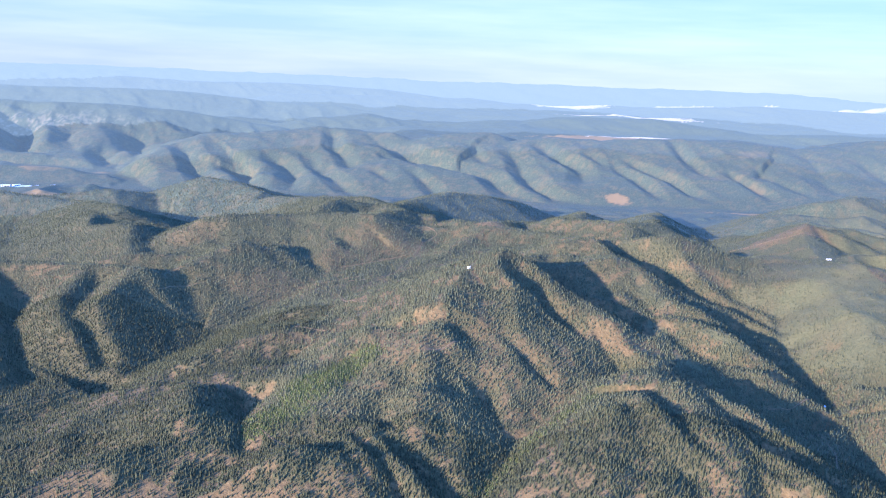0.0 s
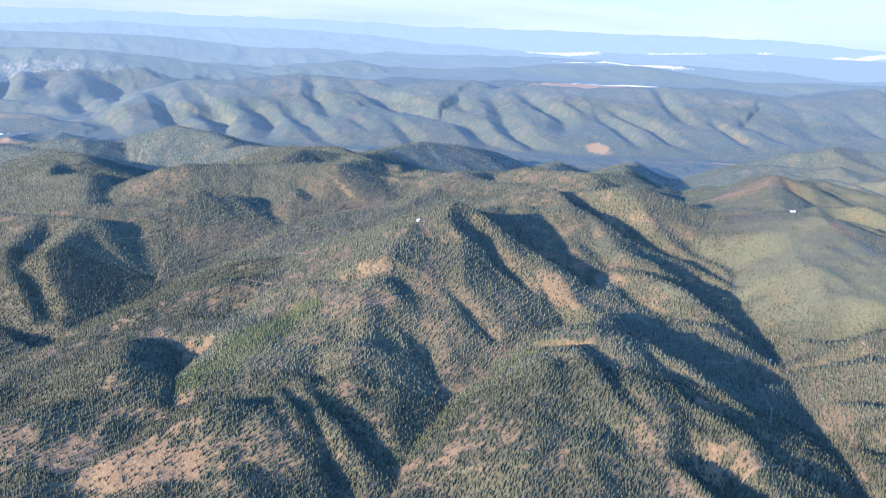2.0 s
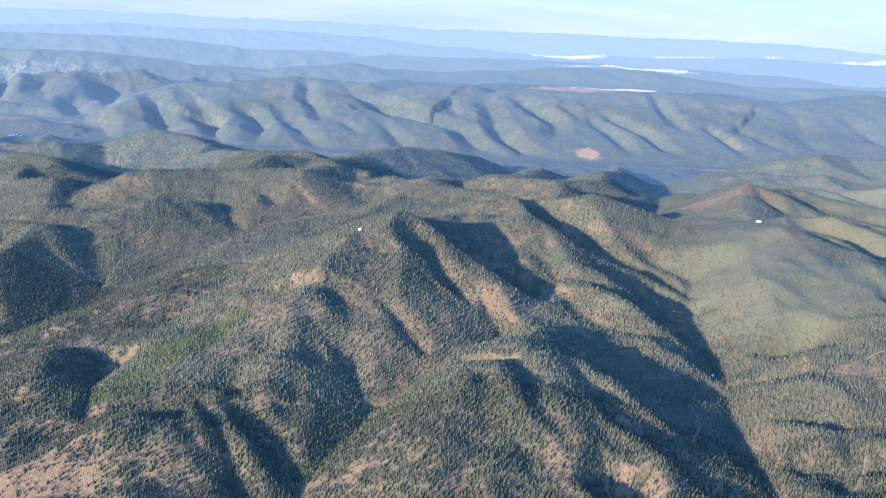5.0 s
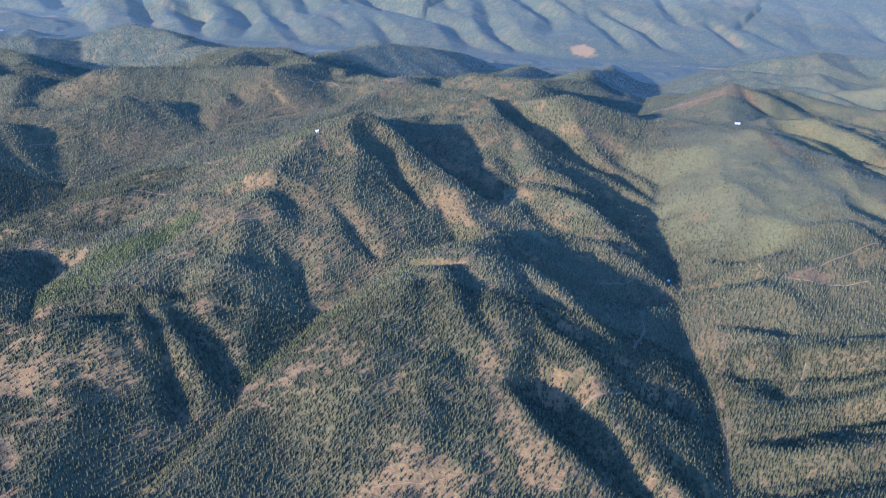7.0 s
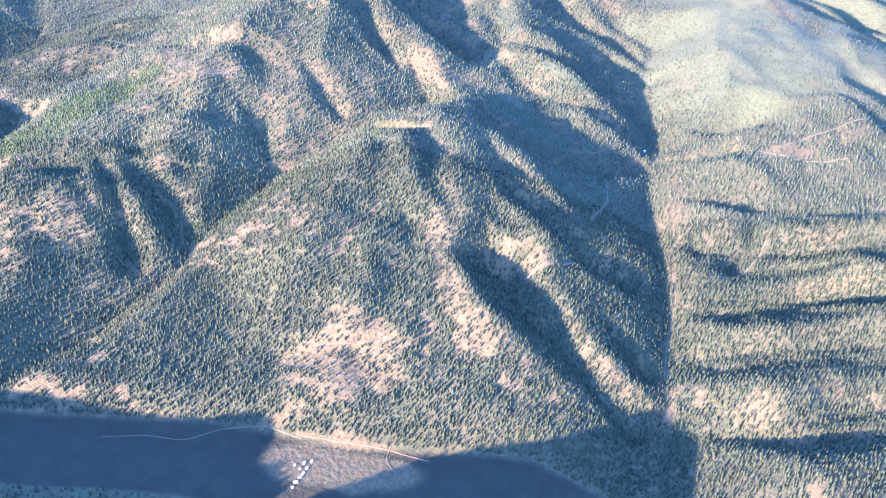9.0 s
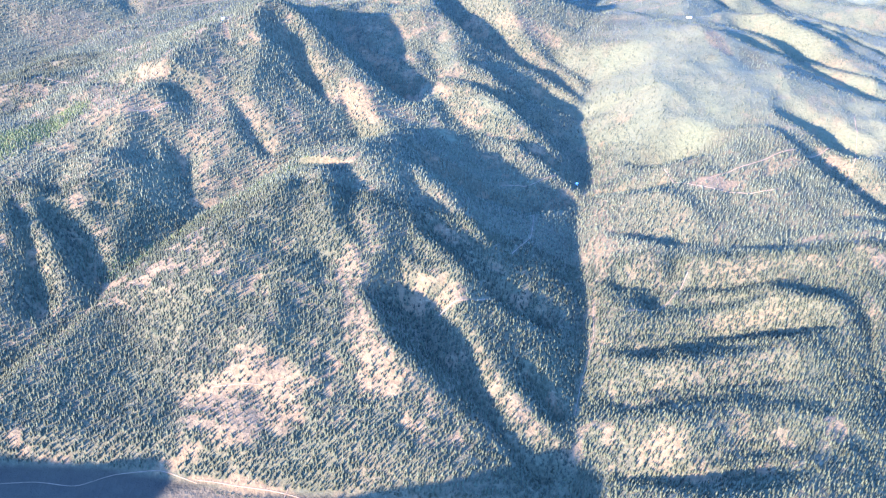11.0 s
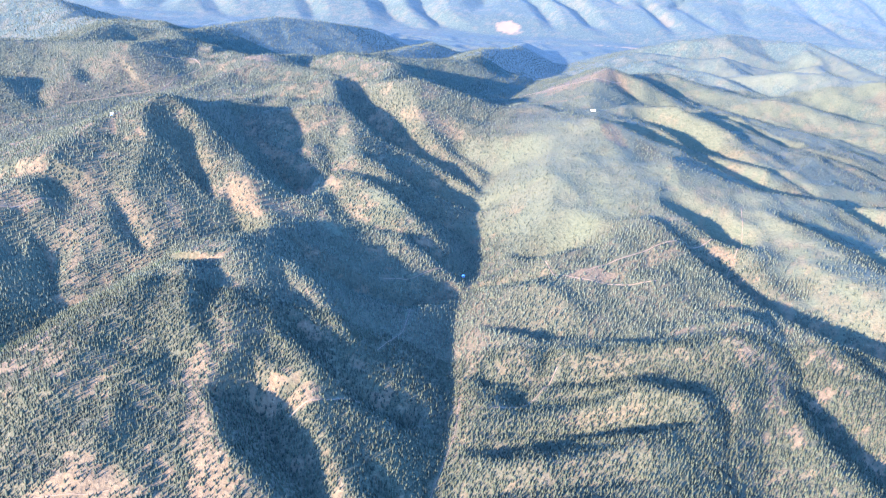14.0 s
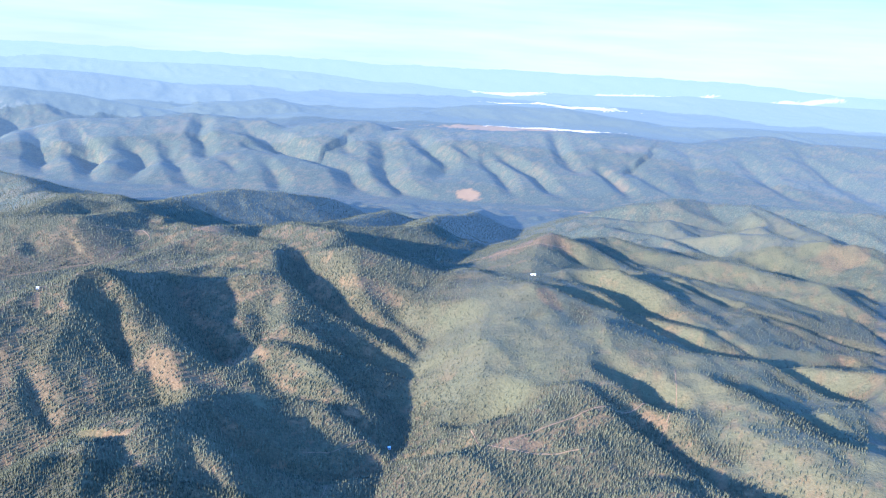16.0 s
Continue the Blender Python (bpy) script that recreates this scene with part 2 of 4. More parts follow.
ridge(0.38, 8, (-84, 412, 76), (-92, 380, 76), (-89, 362, 76), (-88, 320, 62))
ridge(0.38, 8, (-88, 445, 78), (-120, 405, 78), (-134, 370, 70), (-150, 320, 66))
ridge(0.36, 9, (-111, 421, 80), (-165, 385, 78), (-240, 340, 66))
# the long ridge with the track, going down to the left
ridge(0.28, 7, (27, 592, 128), (-20, 620, 108), (-70, 632, 88), (-60, 590, 94), (-111, 563, 92), (-159, 530, 83), (-215, 490, 62), (-300, 440, 56))
ridge(0.39, 6, (-165, 505, 72), (-147, 460, 88), (-137, 430, 89))
ridge(0.40, 8, (-62, 636, 90), (-48, 700, 89), (-10, 762, 92), (20, 828, 98), (58, 887, 109), (130, 878, 106), (156, 766, 122))
# ridges on the far side of the left valley
ridge(0.34, 9, (-245, 862, 111), (-227, 870, 115), (-153, 889, 114), (-72, 884, 119), (-43, 952, 113), (-96, 1040, 111), (-149, 1057, 106))
ridge(0.31, 9, (-72, 884, 116), (-30, 905, 104), (20, 900, 104), (67, 898, 110))
ridge(0.36, 8, (-153, 800, 98), (-161, 762, 101), (-190, 768, 109), (-254, 685, 87), (-282, 703, 97), (-400, 720, 92), (-560, 700, 90))
ridge(0.46, 5, (-253, 684, 101), (-240, 650, 83), (-205, 630, 69))
ridge(0.43, 5, (-263, 690, 100), (-259, 623, 94), (-219, 569, 69))
ridge(0.44, 5, (-310, 705, 96), (-300, 620, 86), (-268, 569, 76), (-245, 530, 58))
ridge(0.44, 6, (-400, 720, 92), (-350, 600, 80), (-300, 520, 64))
ridge(0.44, 5, (-160, 772, 103), (-150, 720, 88), (-140, 690, 76))
ridge(0.36, 8, (-190, 768, 101), (-225, 785, 90), (-300, 778, 90), (-330, 860, 98), (-400, 930, 96), (-470, 1060, 78))
ridge(0.38, 9, (-101, 806, 98), (-137, 916, 114), (-125, 972, 118), (-60, 1000, 106), (58, 887, 110))
ridge(0.33, 10, (-330, 860, 98), (-399, 997, 96), (-510, 1120, 76), (-640, 1150, 82))
ridge(0.36, 8, (-137, 930, 112), (-149, 1057, 105), (-230, 1130, 92), (-290, 1200, 96), (-350, 1225, 102), (-390, 1225, 91), (-440, 1215, 74))
ridge(0.36, 8, (-300, 1215, 97), (-255, 1225, 84), (-199, 1230, 75))
ridge(0.34, 8, (-600, 1140, 74), (-554, 1150, 77), (-474, 1165, 88), (-430, 1200, 76))
ridge(0.33, 9, (-60, 1000, 107), (-30, 1100, 100), (19, 1193, 98), (70, 1240, 88), (130, 1330, 65))
ridge(0.34, 9, (58, 900, 112), (140, 1010, 92), (190, 1120, 80), (230, 1260, 64))
# the smooth green hill and the country to its right
ridge(0.43, 12, (156, 766, 121), (231, 773, 130), (316, 777, 105), (345, 700, 109), (374, 641, 107), (415, 583, 89), (393, 548, 104), (355, 507, 90), (321, 478, 82), (290, 482, 74))
ridge(0.32, 12, (340, 720, 104), (338, 640, 97), (318, 585, 78))
ridge(0.42, 4, (395, 540, 100), (354, 524, 90), (328, 530, 95), (300, 537, 70), (282, 533, 64))
ridge(0.36, 9, (317, 474, 86), (307, 445, 76), (304, 420, 68), (298, 402, 62))
ridge(0.34, 8, (316, 778, 109), (393, 791, 106), (467, 722, 98), (485, 619, 91), (470, 575, 88), (440, 540, 83))
ridge(0.40, 5, (452, 761, 99), (484, 726, 93), (519, 694, 97), (555, 706, 90), (592, 752, 87))
ridge(0.42, 5, (480, 900, 98), (520, 842, 87), (540, 800, 78))
ridge(0.42, 5, (566, 830, 86), (584, 782, 77))
ridge(0.40, 6, (485, 619, 94), (540, 642, 87), (592, 664, 78))
ridge(0.40, 5, (394, 796, 104), (440, 815, 111), (478, 812, 113), (516, 786, 98), (548, 765, 86), (592, 776, 82))
ridge(0.42, 5, (540, 510, 91), (570, 560, 84), (610, 585, 76))
ridge(0.42, 5, (500, 1000, 96), (530, 940, 86), (570, 910, 78))
ridge(0.33, 8, (415, 583, 101), (485, 625, 93), (560, 640, 89), (660, 620, 90))
ridge(0.40, 6, (150, 768, 123), (192, 794, 121), (203, 838, 127), (180, 868, 124), (134, 934, 113), (210, 985, 100), (279, 1026, 95), (300, 1100, 86))
ridge(0.38, 6, (180, 868, 124), (220, 872, 113), (266, 875, 95), (296, 880, 88))
ridge(0.36, 11, (334, 921, 90), (372, 925, 106), (413, 923, 124), (443, 918, 116), (490, 905, 98))
ridge(0.33, 9, (393, 791, 103), (402, 850, 109), (411, 905, 116))
ridge(0.32, 10, (338, 792, 110), (365, 745, 112), (383, 711, 122), (402, 650, 105))
ridge(0.40, 6, (383, 712, 119), (423, 692, 110), (456, 705, 95), (494, 682, 91))
ridge(0.21, 14, (372, 640, 94), (430, 649, 113), (485, 640, 98))
ridge(0.14, 14, (330, 747, 104), (394, 768, 109))
ridge(0.38, 6, (279, 1026, 94), (301, 1150, 84), (345, 1250, 66), (380, 1400, 48))
ridge(0.34, 8, (400, 895, 108), (480, 900, 98), (566, 830, 86), (640, 760, 84))
ridge(0.32, 8, (400, 895, 108), (500, 1000, 98), (600, 950, 90), (720, 900, 86))
ridge(0.34, 9, (532, 1150, 82), (620, 1120, 80), (730, 1120, 86), (860, 1060, 90))
ridge(0.34, 10, (470, 1180, 66), (553, 1240, 86), (665, 1290, 98), (730, 1340, 92), (796, 1310, 94), (843, 1200, 78))
ridge(0.34, 9, (665, 1290, 97), (730, 1364, 88), (860, 1400, 80), (1000, 1330, 90))
ridge(0.40, 6, (665, 1290, 96), (640, 1200, 84), (660, 1130, 74))
ridge(0.40, 6, (796, 1310, 93), (770, 1210, 82), (790, 1150, 74))
ridge(0.22, 14, (383, 711, 120), (392, 662, 110), (405, 615, 105), (416, 580, 102))
ridge(0.22, 14, (383, 711, 121), (365, 660, 109), (343, 618, 101), (315, 603, 89))
ridge(0.20, 14, (365, 745, 112), (335, 690, 107), (341, 630, 101))
# the wooded spurs beyond the creek
ridge(0.34, 8, (357, 505, 82), (399, 499, 86), (436, 484, 72), (427, 445, 89), (413, 391, 82), (388, 340, 71), (374, 304, 71), (352, 270, 70), (320, 230, 70))
ridge(0.40, 6, (428, 445, 90), (432, 400, 78), (436, 360, 79), (446, 320, 79), (462, 280, 76), (480, 240, 74))
ridge(0.40, 7, (436, 484, 82), (470, 430, 86), (492, 375, 85), (516, 320, 82), (540, 260, 80))
ridge(0.39, 5, (419, 427, 90), (374, 423, 78), (320, 424, 72), (288, 430, 60))
ridge(0.36, 5, (413, 390, 72), (388, 374, 83), (359, 369, 87), (321, 382, 57), (284, 388, 65))
ridge(0.48, 5, (400, 350, 72), (366, 339, 70), (336, 339, 70), (305, 336, 67), (276, 347, 56))
ridge(0.39, 5, (373, 304, 71), (327, 310, 70), (302, 301, 68), (276, 307, 58))
ridge(0.36, 6, (350, 270, 70), (300, 252, 71), (281, 254, 66), (262, 250, 54))
ridge(0.34, 8, (436, 484, 80), (500, 420, 84), (560, 380, 80), (600, 300, 76))
ridge(0.32, 9, (485, 619, 90), (537, 507, 96), (620, 470, 88), (760, 420, 86))
# hills south of the river, whose shadows lie over it
ridge(0.74, 5, (-260, 150, 103), (-140, 120, 101), (-60, 110, 96), (-20, 171, 85), (-46, 197, 65))
ridge(0.74, 4, (-60, 110, 94), (4, 148, 77))
ridge(0.80, 4, (30, 40, 108), (60, 80, 113), (81, 117, 112), (70, 127, 104), (50, 146, 85))
ridge(0.80, 4, (80, 116, 111), (87, 96, 113), (84, 72, 113), (76, 45, 110))
ridge(0.45, 10, (60, 30, 96), (200, 10, 100), (330, 50, 92), (460, 70, 90), (600, 80, 90))
# low ribs across the slopes beyond the creek
ridge(0.50, 2.5, (280, 346, 60), (298, 336, 68), (323, 335, 73), (346, 338, 77), (370, 345, 78))
ridge(0.50, 2.5, (283, 374, 61), (320, 384, 63), (351, 379, 72))
ridge(0.50, 2.5, (339, 403, 68), (358, 399, 74), (384, 404, 76))
ridge(0.50, 2.5, (351, 435, 73), (374, 423, 81), (394, 419, 85), (415, 425, 90))
ridge(0.50, 2.0, (280, 492, 66), (292, 478, 78), (315, 474, 84))

# Creeks and rivers: steepness of the banks, width of the floor, points (x, y, z)
CREEKS = []


def creek(steep, floor, *points):
    CREEKS.append((steep, floor, points))


creek(0.54, 3, (240, 225, 45), (262, 280, 48), (255, 300, 53), (263, 330, 49), (270, 400, 55), (267, 450, 59), (273, 500, 65), (280, 531, 59), (282, 580, 62), (288, 634, 75), (296, 668, 81), (269, 700, 87))
creek(0.55, 1, (109, 515, 92), (86, 479, 81), (54, 440, 69), (30, 393, 66), (21, 352, 60), (-7, 305, 48), (-30, 274, 49), (-45, 248, 45))
creek(0.34, 2, (-12, 848, 97), (-28, 816, 87), (-84, 777, 85), (-120, 732, 78), (-141, 695, 71), (-186, 621, 59), (-221, 531, 59), (-262, 460, 48), (-330, 380, 44))
creek(0.34, 3, (285, 845, 90), (322, 905, 82), (345, 1000, 72), (372, 1080, 63), (420, 1300, 44), (430, 1500, 28))
# gullies between the spurs: points (x, y, z) of their floors
GULLIES = []


def gully(*points):
    GULLIES.append(points)


gully((167, 384, 88), (174, 364, 67), (191, 340, 60), (208, 321, 56), (222, 298, 52), (241, 285, 42))
gully((190, 412, 80), (206, 393, 78), (224, 383, 64), (248, 377, 53))
gully((208, 356, 72), (225, 345, 67), (238, 333, 54), (251, 318, 47))
gully((164, 510, 88), (186, 494, 75), (212, 484, 66), (240, 484, 60), (268, 500, 58))
gully((87, 700, 109), (106, 660, 101), (128, 626, 92), (151, 599, 84), (160, 575, 89))
gully((178, 556, 88), (166, 541, 86), (150, 535, 94), (133, 522, 80), (105, 501, 85))
gully((10, 486, 102), (34, 467, 82), (51, 437, 71))
gully((50, 516, 103), (78, 487, 83))
gully((78, 584, 116), (91, 564, 102), (109, 535, 98), (122, 514, 84))
gully((202, 640, 99), (230, 634, 83), (258, 629, 70), (286, 622, 68))
gully((208, 604, 95), (235, 594, 82), (258, 585, 71), (282, 575, 64))
gully((212, 560, 86), (234, 552, 77), (252, 541, 68), (270, 530, 61))
gully((172, 778, 112), (190, 738, 100), (222, 696, 87), (263, 676, 78), (290, 644, 76))
gully((395, 406, 82), (345, 406, 65), (290, 412, 57))
gully((380, 362, 75), (333, 373, 58), (280, 370, 58))
gully((350, 328, 68), (310, 325, 64), (272, 330, 51))
gully((330, 280, 62), (300, 276, 57), (270, 282, 49))
gully((404, 372, 75), (396, 330, 70), (404, 290, 61), (414, 250, 56))
gully((448, 410, 81), (462, 360, 74), (480, 318, 69), (500, 270, 64))
gully((412, 462, 80), (372, 449, 73), (320, 449, 66), (285, 458, 68))
gully((440, 530, 77), (475, 470, 70), (520, 440, 64), (600, 400, 55))
gully((-285, 551, 60), (-223, 526, 49))
gully((-240, 654, 83), (-208, 641, 68), (-180, 612, 62))
gully((-131, 481, 81), (-113, 458, 74), (-107, 428, 79), (-102, 408, 73))
gully((-42, 413, 83), (-23, 392, 80), (-10, 366, 64), (2, 346, 58))
gully((-20, 411, 81), (6, 392, 67), (19, 375, 61))
gully((339, 552, 71), (315, 545, 67), (290, 549, 73))
gully((335, 500, 86), (308, 500, 72), (280, 508, 61))
gully((330, 458, 75), (326, 440, 70), (319, 418, 63), (308, 400, 55))
gully((-70, 958, 117), (0, 934, 101), (50, 970, 78), (90, 1080, 64))
gully((-260, 1130, 86), (-190, 1180, 70), (-150, 1300, 50))
gully((-364, 915, 73), (-300, 960, 72), (-280, 1040, 66))
gully((-330, 790, 84), (-420, 830, 74), (-520, 900, 66))
gully((444, 799, 96), (491, 752, 76), (541, 694, 90), (610, 622, 62))
gully((450, 885, 95), (520, 850, 87), (591, 797, 85), (700, 740, 60))
gully((500, 960, 88), (600, 900, 76), (720, 840, 68))
gully((440, 1060, 86), (560, 1060, 72), (680, 1025, 64), (820, 980, 58))
gully((480, 1250, 70), (600, 1230, 72), (760, 1240, 58))
# the shaded folds behind the crests of the open country
gully((408, 745, 101), (440, 728, 93), (470, 714, 88), (492, 690, 87), (516, 664, 85), (540, 662, 81))
gully((505, 650, 88), (550, 656, 81), (605, 678, 70), (660, 700, 63))
gully((495, 926, 91), (560, 872, 79), (590, 812, 75))
gully((585, 1170, 70), (612, 1150, 63), (640, 1115, 60), (672, 1090, 56))
gully((516, 586, 86), (535, 571, 83), (556, 560, 79), (566, 520, 79))
gully((436, 584, 85), (450, 575, 79), (462, 562, 76))
RIVER = [(-340, 236, 44), (-120, 244, 44), (0, 246, 44), (60, 250, 44), (120, 244, 44), (190, 246, 44.5), (235, 222, 44), (290, 160, 43), (480, 20, 42)]
BASE_Y = [-3000, 0, 230, 300, 500, 800, 1050, 1300, 1540, 1600, 1680, 1800, 1950, 2300, 2600, 3600, 5200]
BASE_Z = [50, 44, 42, 44, 46, 62, 50, 36, 20, 21, 36, 56, 68, 76, 86, 96, 100]


def land(x, y):
    """Height of the ground."""
    x, y = np.asarray(x, float), np.asarray(y, float)
    wx = x + 4 * fractal(x, y, 90, 3, 3) + 2 * fractal(x, y, 22, 2, 5)
    wy = y + 4 * fractal(x, y, 90, 3, 7) + 2 * fractal(x, y, 22, 2, 9)
    near = np.clip((1500 - y) / 300, 0, 1)
    h = np.interp(y, BASE_Y, BASE_Z) + 6 * fractal(x, y, 160, 3, 21)
    h = h - 30 * np.clip((-120 - x) / 300, 0, 1) * np.clip((y - 1700) / 150, 0, 1) * np.clip((3000 - y) / 300, 0, 1)
    h = h + np.clip((y - 1000) / 200, 0, 1) * np.clip((1580 - y) / 80, 0, 1) * 40 * np.maximum(crests(wx, wy, 230, 4, 23) - 0.52, 0)
    east = np.clip((x - 430) / 60, 0, 1) * np.clip((y - 430) / 80, 0, 1)
    broken = 14 * (crests(wx * 0.9 + 0.4 * y, wy - 0.3 * x, 88, 3, 27) - 0.55)
    for steep, r, line in RIDGES:
        px, py = [p[0] for p in line], [p[1] for p in line]
        pick = (x > min(px) - 330) & (x < max(px) + 330) & (y > min(py) - 330) & (y < max(py) + 330)
        if not pick.any():
            continue
        d, z = along(wx[pick], wy[pick], line)
        h[pick] = smax(h[pick], z - 1.25 * steep * (np.hypot(d, 0.7 * r) - 0.7 * r) / (1 + d / 800), 4)
    # gullies that run off the crests
    rough = crests(wx * 1.15 + 0.3 * y, wy - 0.2 * x, 46, 3, 31) - 0.55
    h = h + np.maximum(near, 0.25) * (2.5 * rough + 1.2 * fractal(x, y, 14, 3, 41)) + near * east * broken
    for steep, w, line in CREEKS:
        d, z = along(wx, wy, line)
        h = np.where(d < 160, smin(h, z + steep * np.maximum(np.hypot(d, w) - w, 0) + 0.0012 * d * d, 2), h)
    for line in GULLIES:
        px, py = [p[0] for p in line], [p[1] for p in line]
        pick = (x > min(px) - 70) & (x < max(px) + 70) & (y > min(py) - 70) & (y < max(py) + 70)
        if pick.any():
            d, z = along(wx[pick], wy[pick], line)
            h[pick] = np.where(d < 62, smin(h[pick], z + 0.50 * d + 0.006 * d * d, 2), h[pick])
    d, z = along(x, y, RIVER)
    h = np.where(d < 260, smin(h, z + 0.05 * d + 0.62 * np.maximum(d - 17, 0), 2), h)
    return far_land(x, y, wx, wy, h)


# Ranges beyond the big river: steepness, roundness, height of the spurs, crest points
RANGES = []


def far_range(steep, round_, spurs, *points):
    RANGES.append((steep, round_, spurs, points))


far_range(0.24, 22, 4, (-672, 1735, 44), (-613, 1885, 77), (-542, 1975, 95), (-438, 1994, 99), (-293, 2065, 115), (-211, 2060, 109), (-130, 2060, 108), (-73, 2060, 94))
far_range(0.23, 22, 4, (-73, 2060, 94), (10, 2070, 110), (122, 2080, 115), (168, 2040, 99), (263, 2075, 109), (401, 2073, 107), (520, 2080, 115), (636, 2100, 119), (751, 2110, 119), (863, 2090, 112), (893, 2056, 106), (994, 2090, 114), (1126, 2150, 132), (1260, 2110, 120), (1500, 2000, 126), (2000, 1950, 130))
far_range(0.30, 16, 8, (-1400, 1900, 78), (-1069, 1900, 58), (-980, 1900, 50))
far_range(0.3, 20, 12, (-60, 2090, 92), (60, 2300, 84), (150, 2400, 82))
far_range(0.30, 24, 15, (-1900, 2400, 140), (-1350, 2400, 134), (-1192, 2400, 124), (-1096, 2400, 131), (-960, 2420, 127), (-809, 2450, 116), (-670, 2480, 102), (-542, 2500, 80))
far_range(0.40, 14, 10, (-1300, 2380, 112), (-1180, 2120, 92), (-1080, 1950, 62))
far_range(0.40, 14, 10, (-960, 2420, 104), (-900, 2200, 80), (-820, 2020, 54))
far_range(0.40, 14, 10, (-1096, 2400, 106), (-1040, 2200, 84), (-960, 2040, 60))
far_range(0.28, 30, 12, (-2300, 3000, 142), (-1496, 3000, 143), (-1098, 3000, 149), (-915, 3050, 139), (-683, 3100, 119), (-392, 3100, 111), (-203, 3100, 86))
far_range(0.24, 30, 14, (-400, 2700, 92), (-250, 2750, 108), (-100, 2720, 90))
far_range(0.22, 30, 10, (-700, 3550, 128), (-200, 3620, 134), (250, 3600, 118), (500, 3550, 90))
far_range(0.20, 30, 8, (143, 2750, 84), (390, 2800, 116), (561, 2800, 119), (732, 2800, 127), (910, 2750, 108))
far_range(0.2, 30, 10, (1000, 3700, 128), (1400, 3620, 152), (1750, 3650, 142), (2500, 3600, 140))
far_range(0.16, 30, 10, (900, 2700, 90), (1300, 2650, 104), (1900, 2600, 110))
far_range(0.22, 30, 16, (-2400, 3900, 160), (-1700, 3960, 168), (-1200, 3880, 154), (-700, 3950, 160), (-250, 3900, 148), (120, 3880, 116))


# Folds in the face of those ranges: half-width, then points (x, y, depth)
FOLDS = []


def fold(wide, *points):
    FOLDS.append((wide, points))


fold(44, (-700, 1780, 4), (-679, 1739, 16), (-622, 1660, 18), (-589, 1575, 8))
fold(38, (-612, 1930, 2), (-603, 1890, 12), (-547, 1795, 19), (-499, 1700, 16), (-474, 1651, 6))
fold(34, (-474, 1860, 2), (-455, 1815, 15), (-417, 1735, 19), (-391, 1674, 14), (-354, 1618, 4))
fold(22, (-432, 1850, 1), (-428, 1815, 9), (-406, 1747, 10), (-388, 1690, 5))
fold(40, (-400, 1870, 2), (-374, 1836, 11), (-312, 1762, 20), (-297, 1687, 17), (-301, 1616, 4))
fold(30, (-320, 1900, 1), (-300, 1870, 7), (-263, 1805, 10), (-224, 1720, 14), (-187, 1632, 9), (-159, 1597, 2))
fold(30, (-275, 2085, 2), (-262, 2020, 12), (-246, 1948, 16), (-196, 1815, 9), (-180, 1770, 1))
fold(48, (-190, 2050, 4), (-140, 2000, 17), (-80, 1949, 22), (2, 1857, 22), (60, 1815, 16), (115, 1771, 17), (148, 1690, 16), (170, 1604, 8))
fold(24, (-141, 1912, 2), (-104, 1879, 8), (-53, 1838, 5))
fold(28, (-70, 1780, 1), (-39, 1726, 9), (-8, 1657, 11), (10, 1600, 3))
fold(18, (-160, 1786, 1), (-130, 1740, 6), (-100, 1690, 2))
fold(22, (60, 2010, 1), (82, 1950, 8), (100, 1880, 4))
fold(40, (165, 2010, 3), (172, 1940, 13), (188, 1850, 19), (203, 1770, 22), (225, 1690, 19), (262, 1605, 6))
fold(36, (240, 2050, 2), (262, 1992, 15), (299, 1905, 21), (326, 1830, 16), (318, 1760, 8), (300, 1700, 2))
fold(20, (350, 1960, 1), (370, 1900, 7), (385, 1840, 2))
fold(28, (395, 1910, 1), (408, 1862, 11), (434, 1796, 15), (451, 1702, 13), (460, 1634, 3))
fold(30, (430, 1925, 1), (466, 1871, 12), (511, 1785, 17), (537, 1714, 15), (560, 1650, 3))
fold(26, (580, 2080, 2), (587, 2020, 13), (592, 1940, 15), (599, 1842, 9), (612, 1780, 1))
fold(28, (650, 1880, 1), (662, 1829, 11), (683, 1755, 15), (692, 1670, 4))
fold(20, (730, 1900, 1), (740, 1840, 6), (770, 1760, 7), (790, 1690, 2))
fold(50, (885, 2080, 2), (891, 2000, 7), (891, 1924, 9), (866, 1800, 8), (850, 1700, 3))
fold(36, (1010, 2010, 2), (1020, 1920, 10), (1040, 1820, 13), (1060, 1700, 5))
fold(46, (1170, 2040, 2), (1185, 1960, 14), (1200, 1850, 15), (1230, 1700, 5))
# the side valley on the far left and the folds above it
fold(70, (-1150, 1900, 16), (-980, 1850, 24), (-819, 1790, 26), (-735, 1760, 22), (-680, 1700, 14), (-660, 1600, 4))
fold(50, (-850, 2060, 4), (-823, 1988, 20), (-760, 1890, 22), (-700, 1800, 12))
fold(40, (-740, 2020, 3), (-726, 1948, 14), (-670, 1830, 14))
fold(50, (-830, 2220, 4), (-799, 2119, 20), (-685, 1984, 10))
fold(50, (-1150, 2330, 4), (-1100, 2200, 18), (-1040, 2050, 18), (-980, 1920, 8))


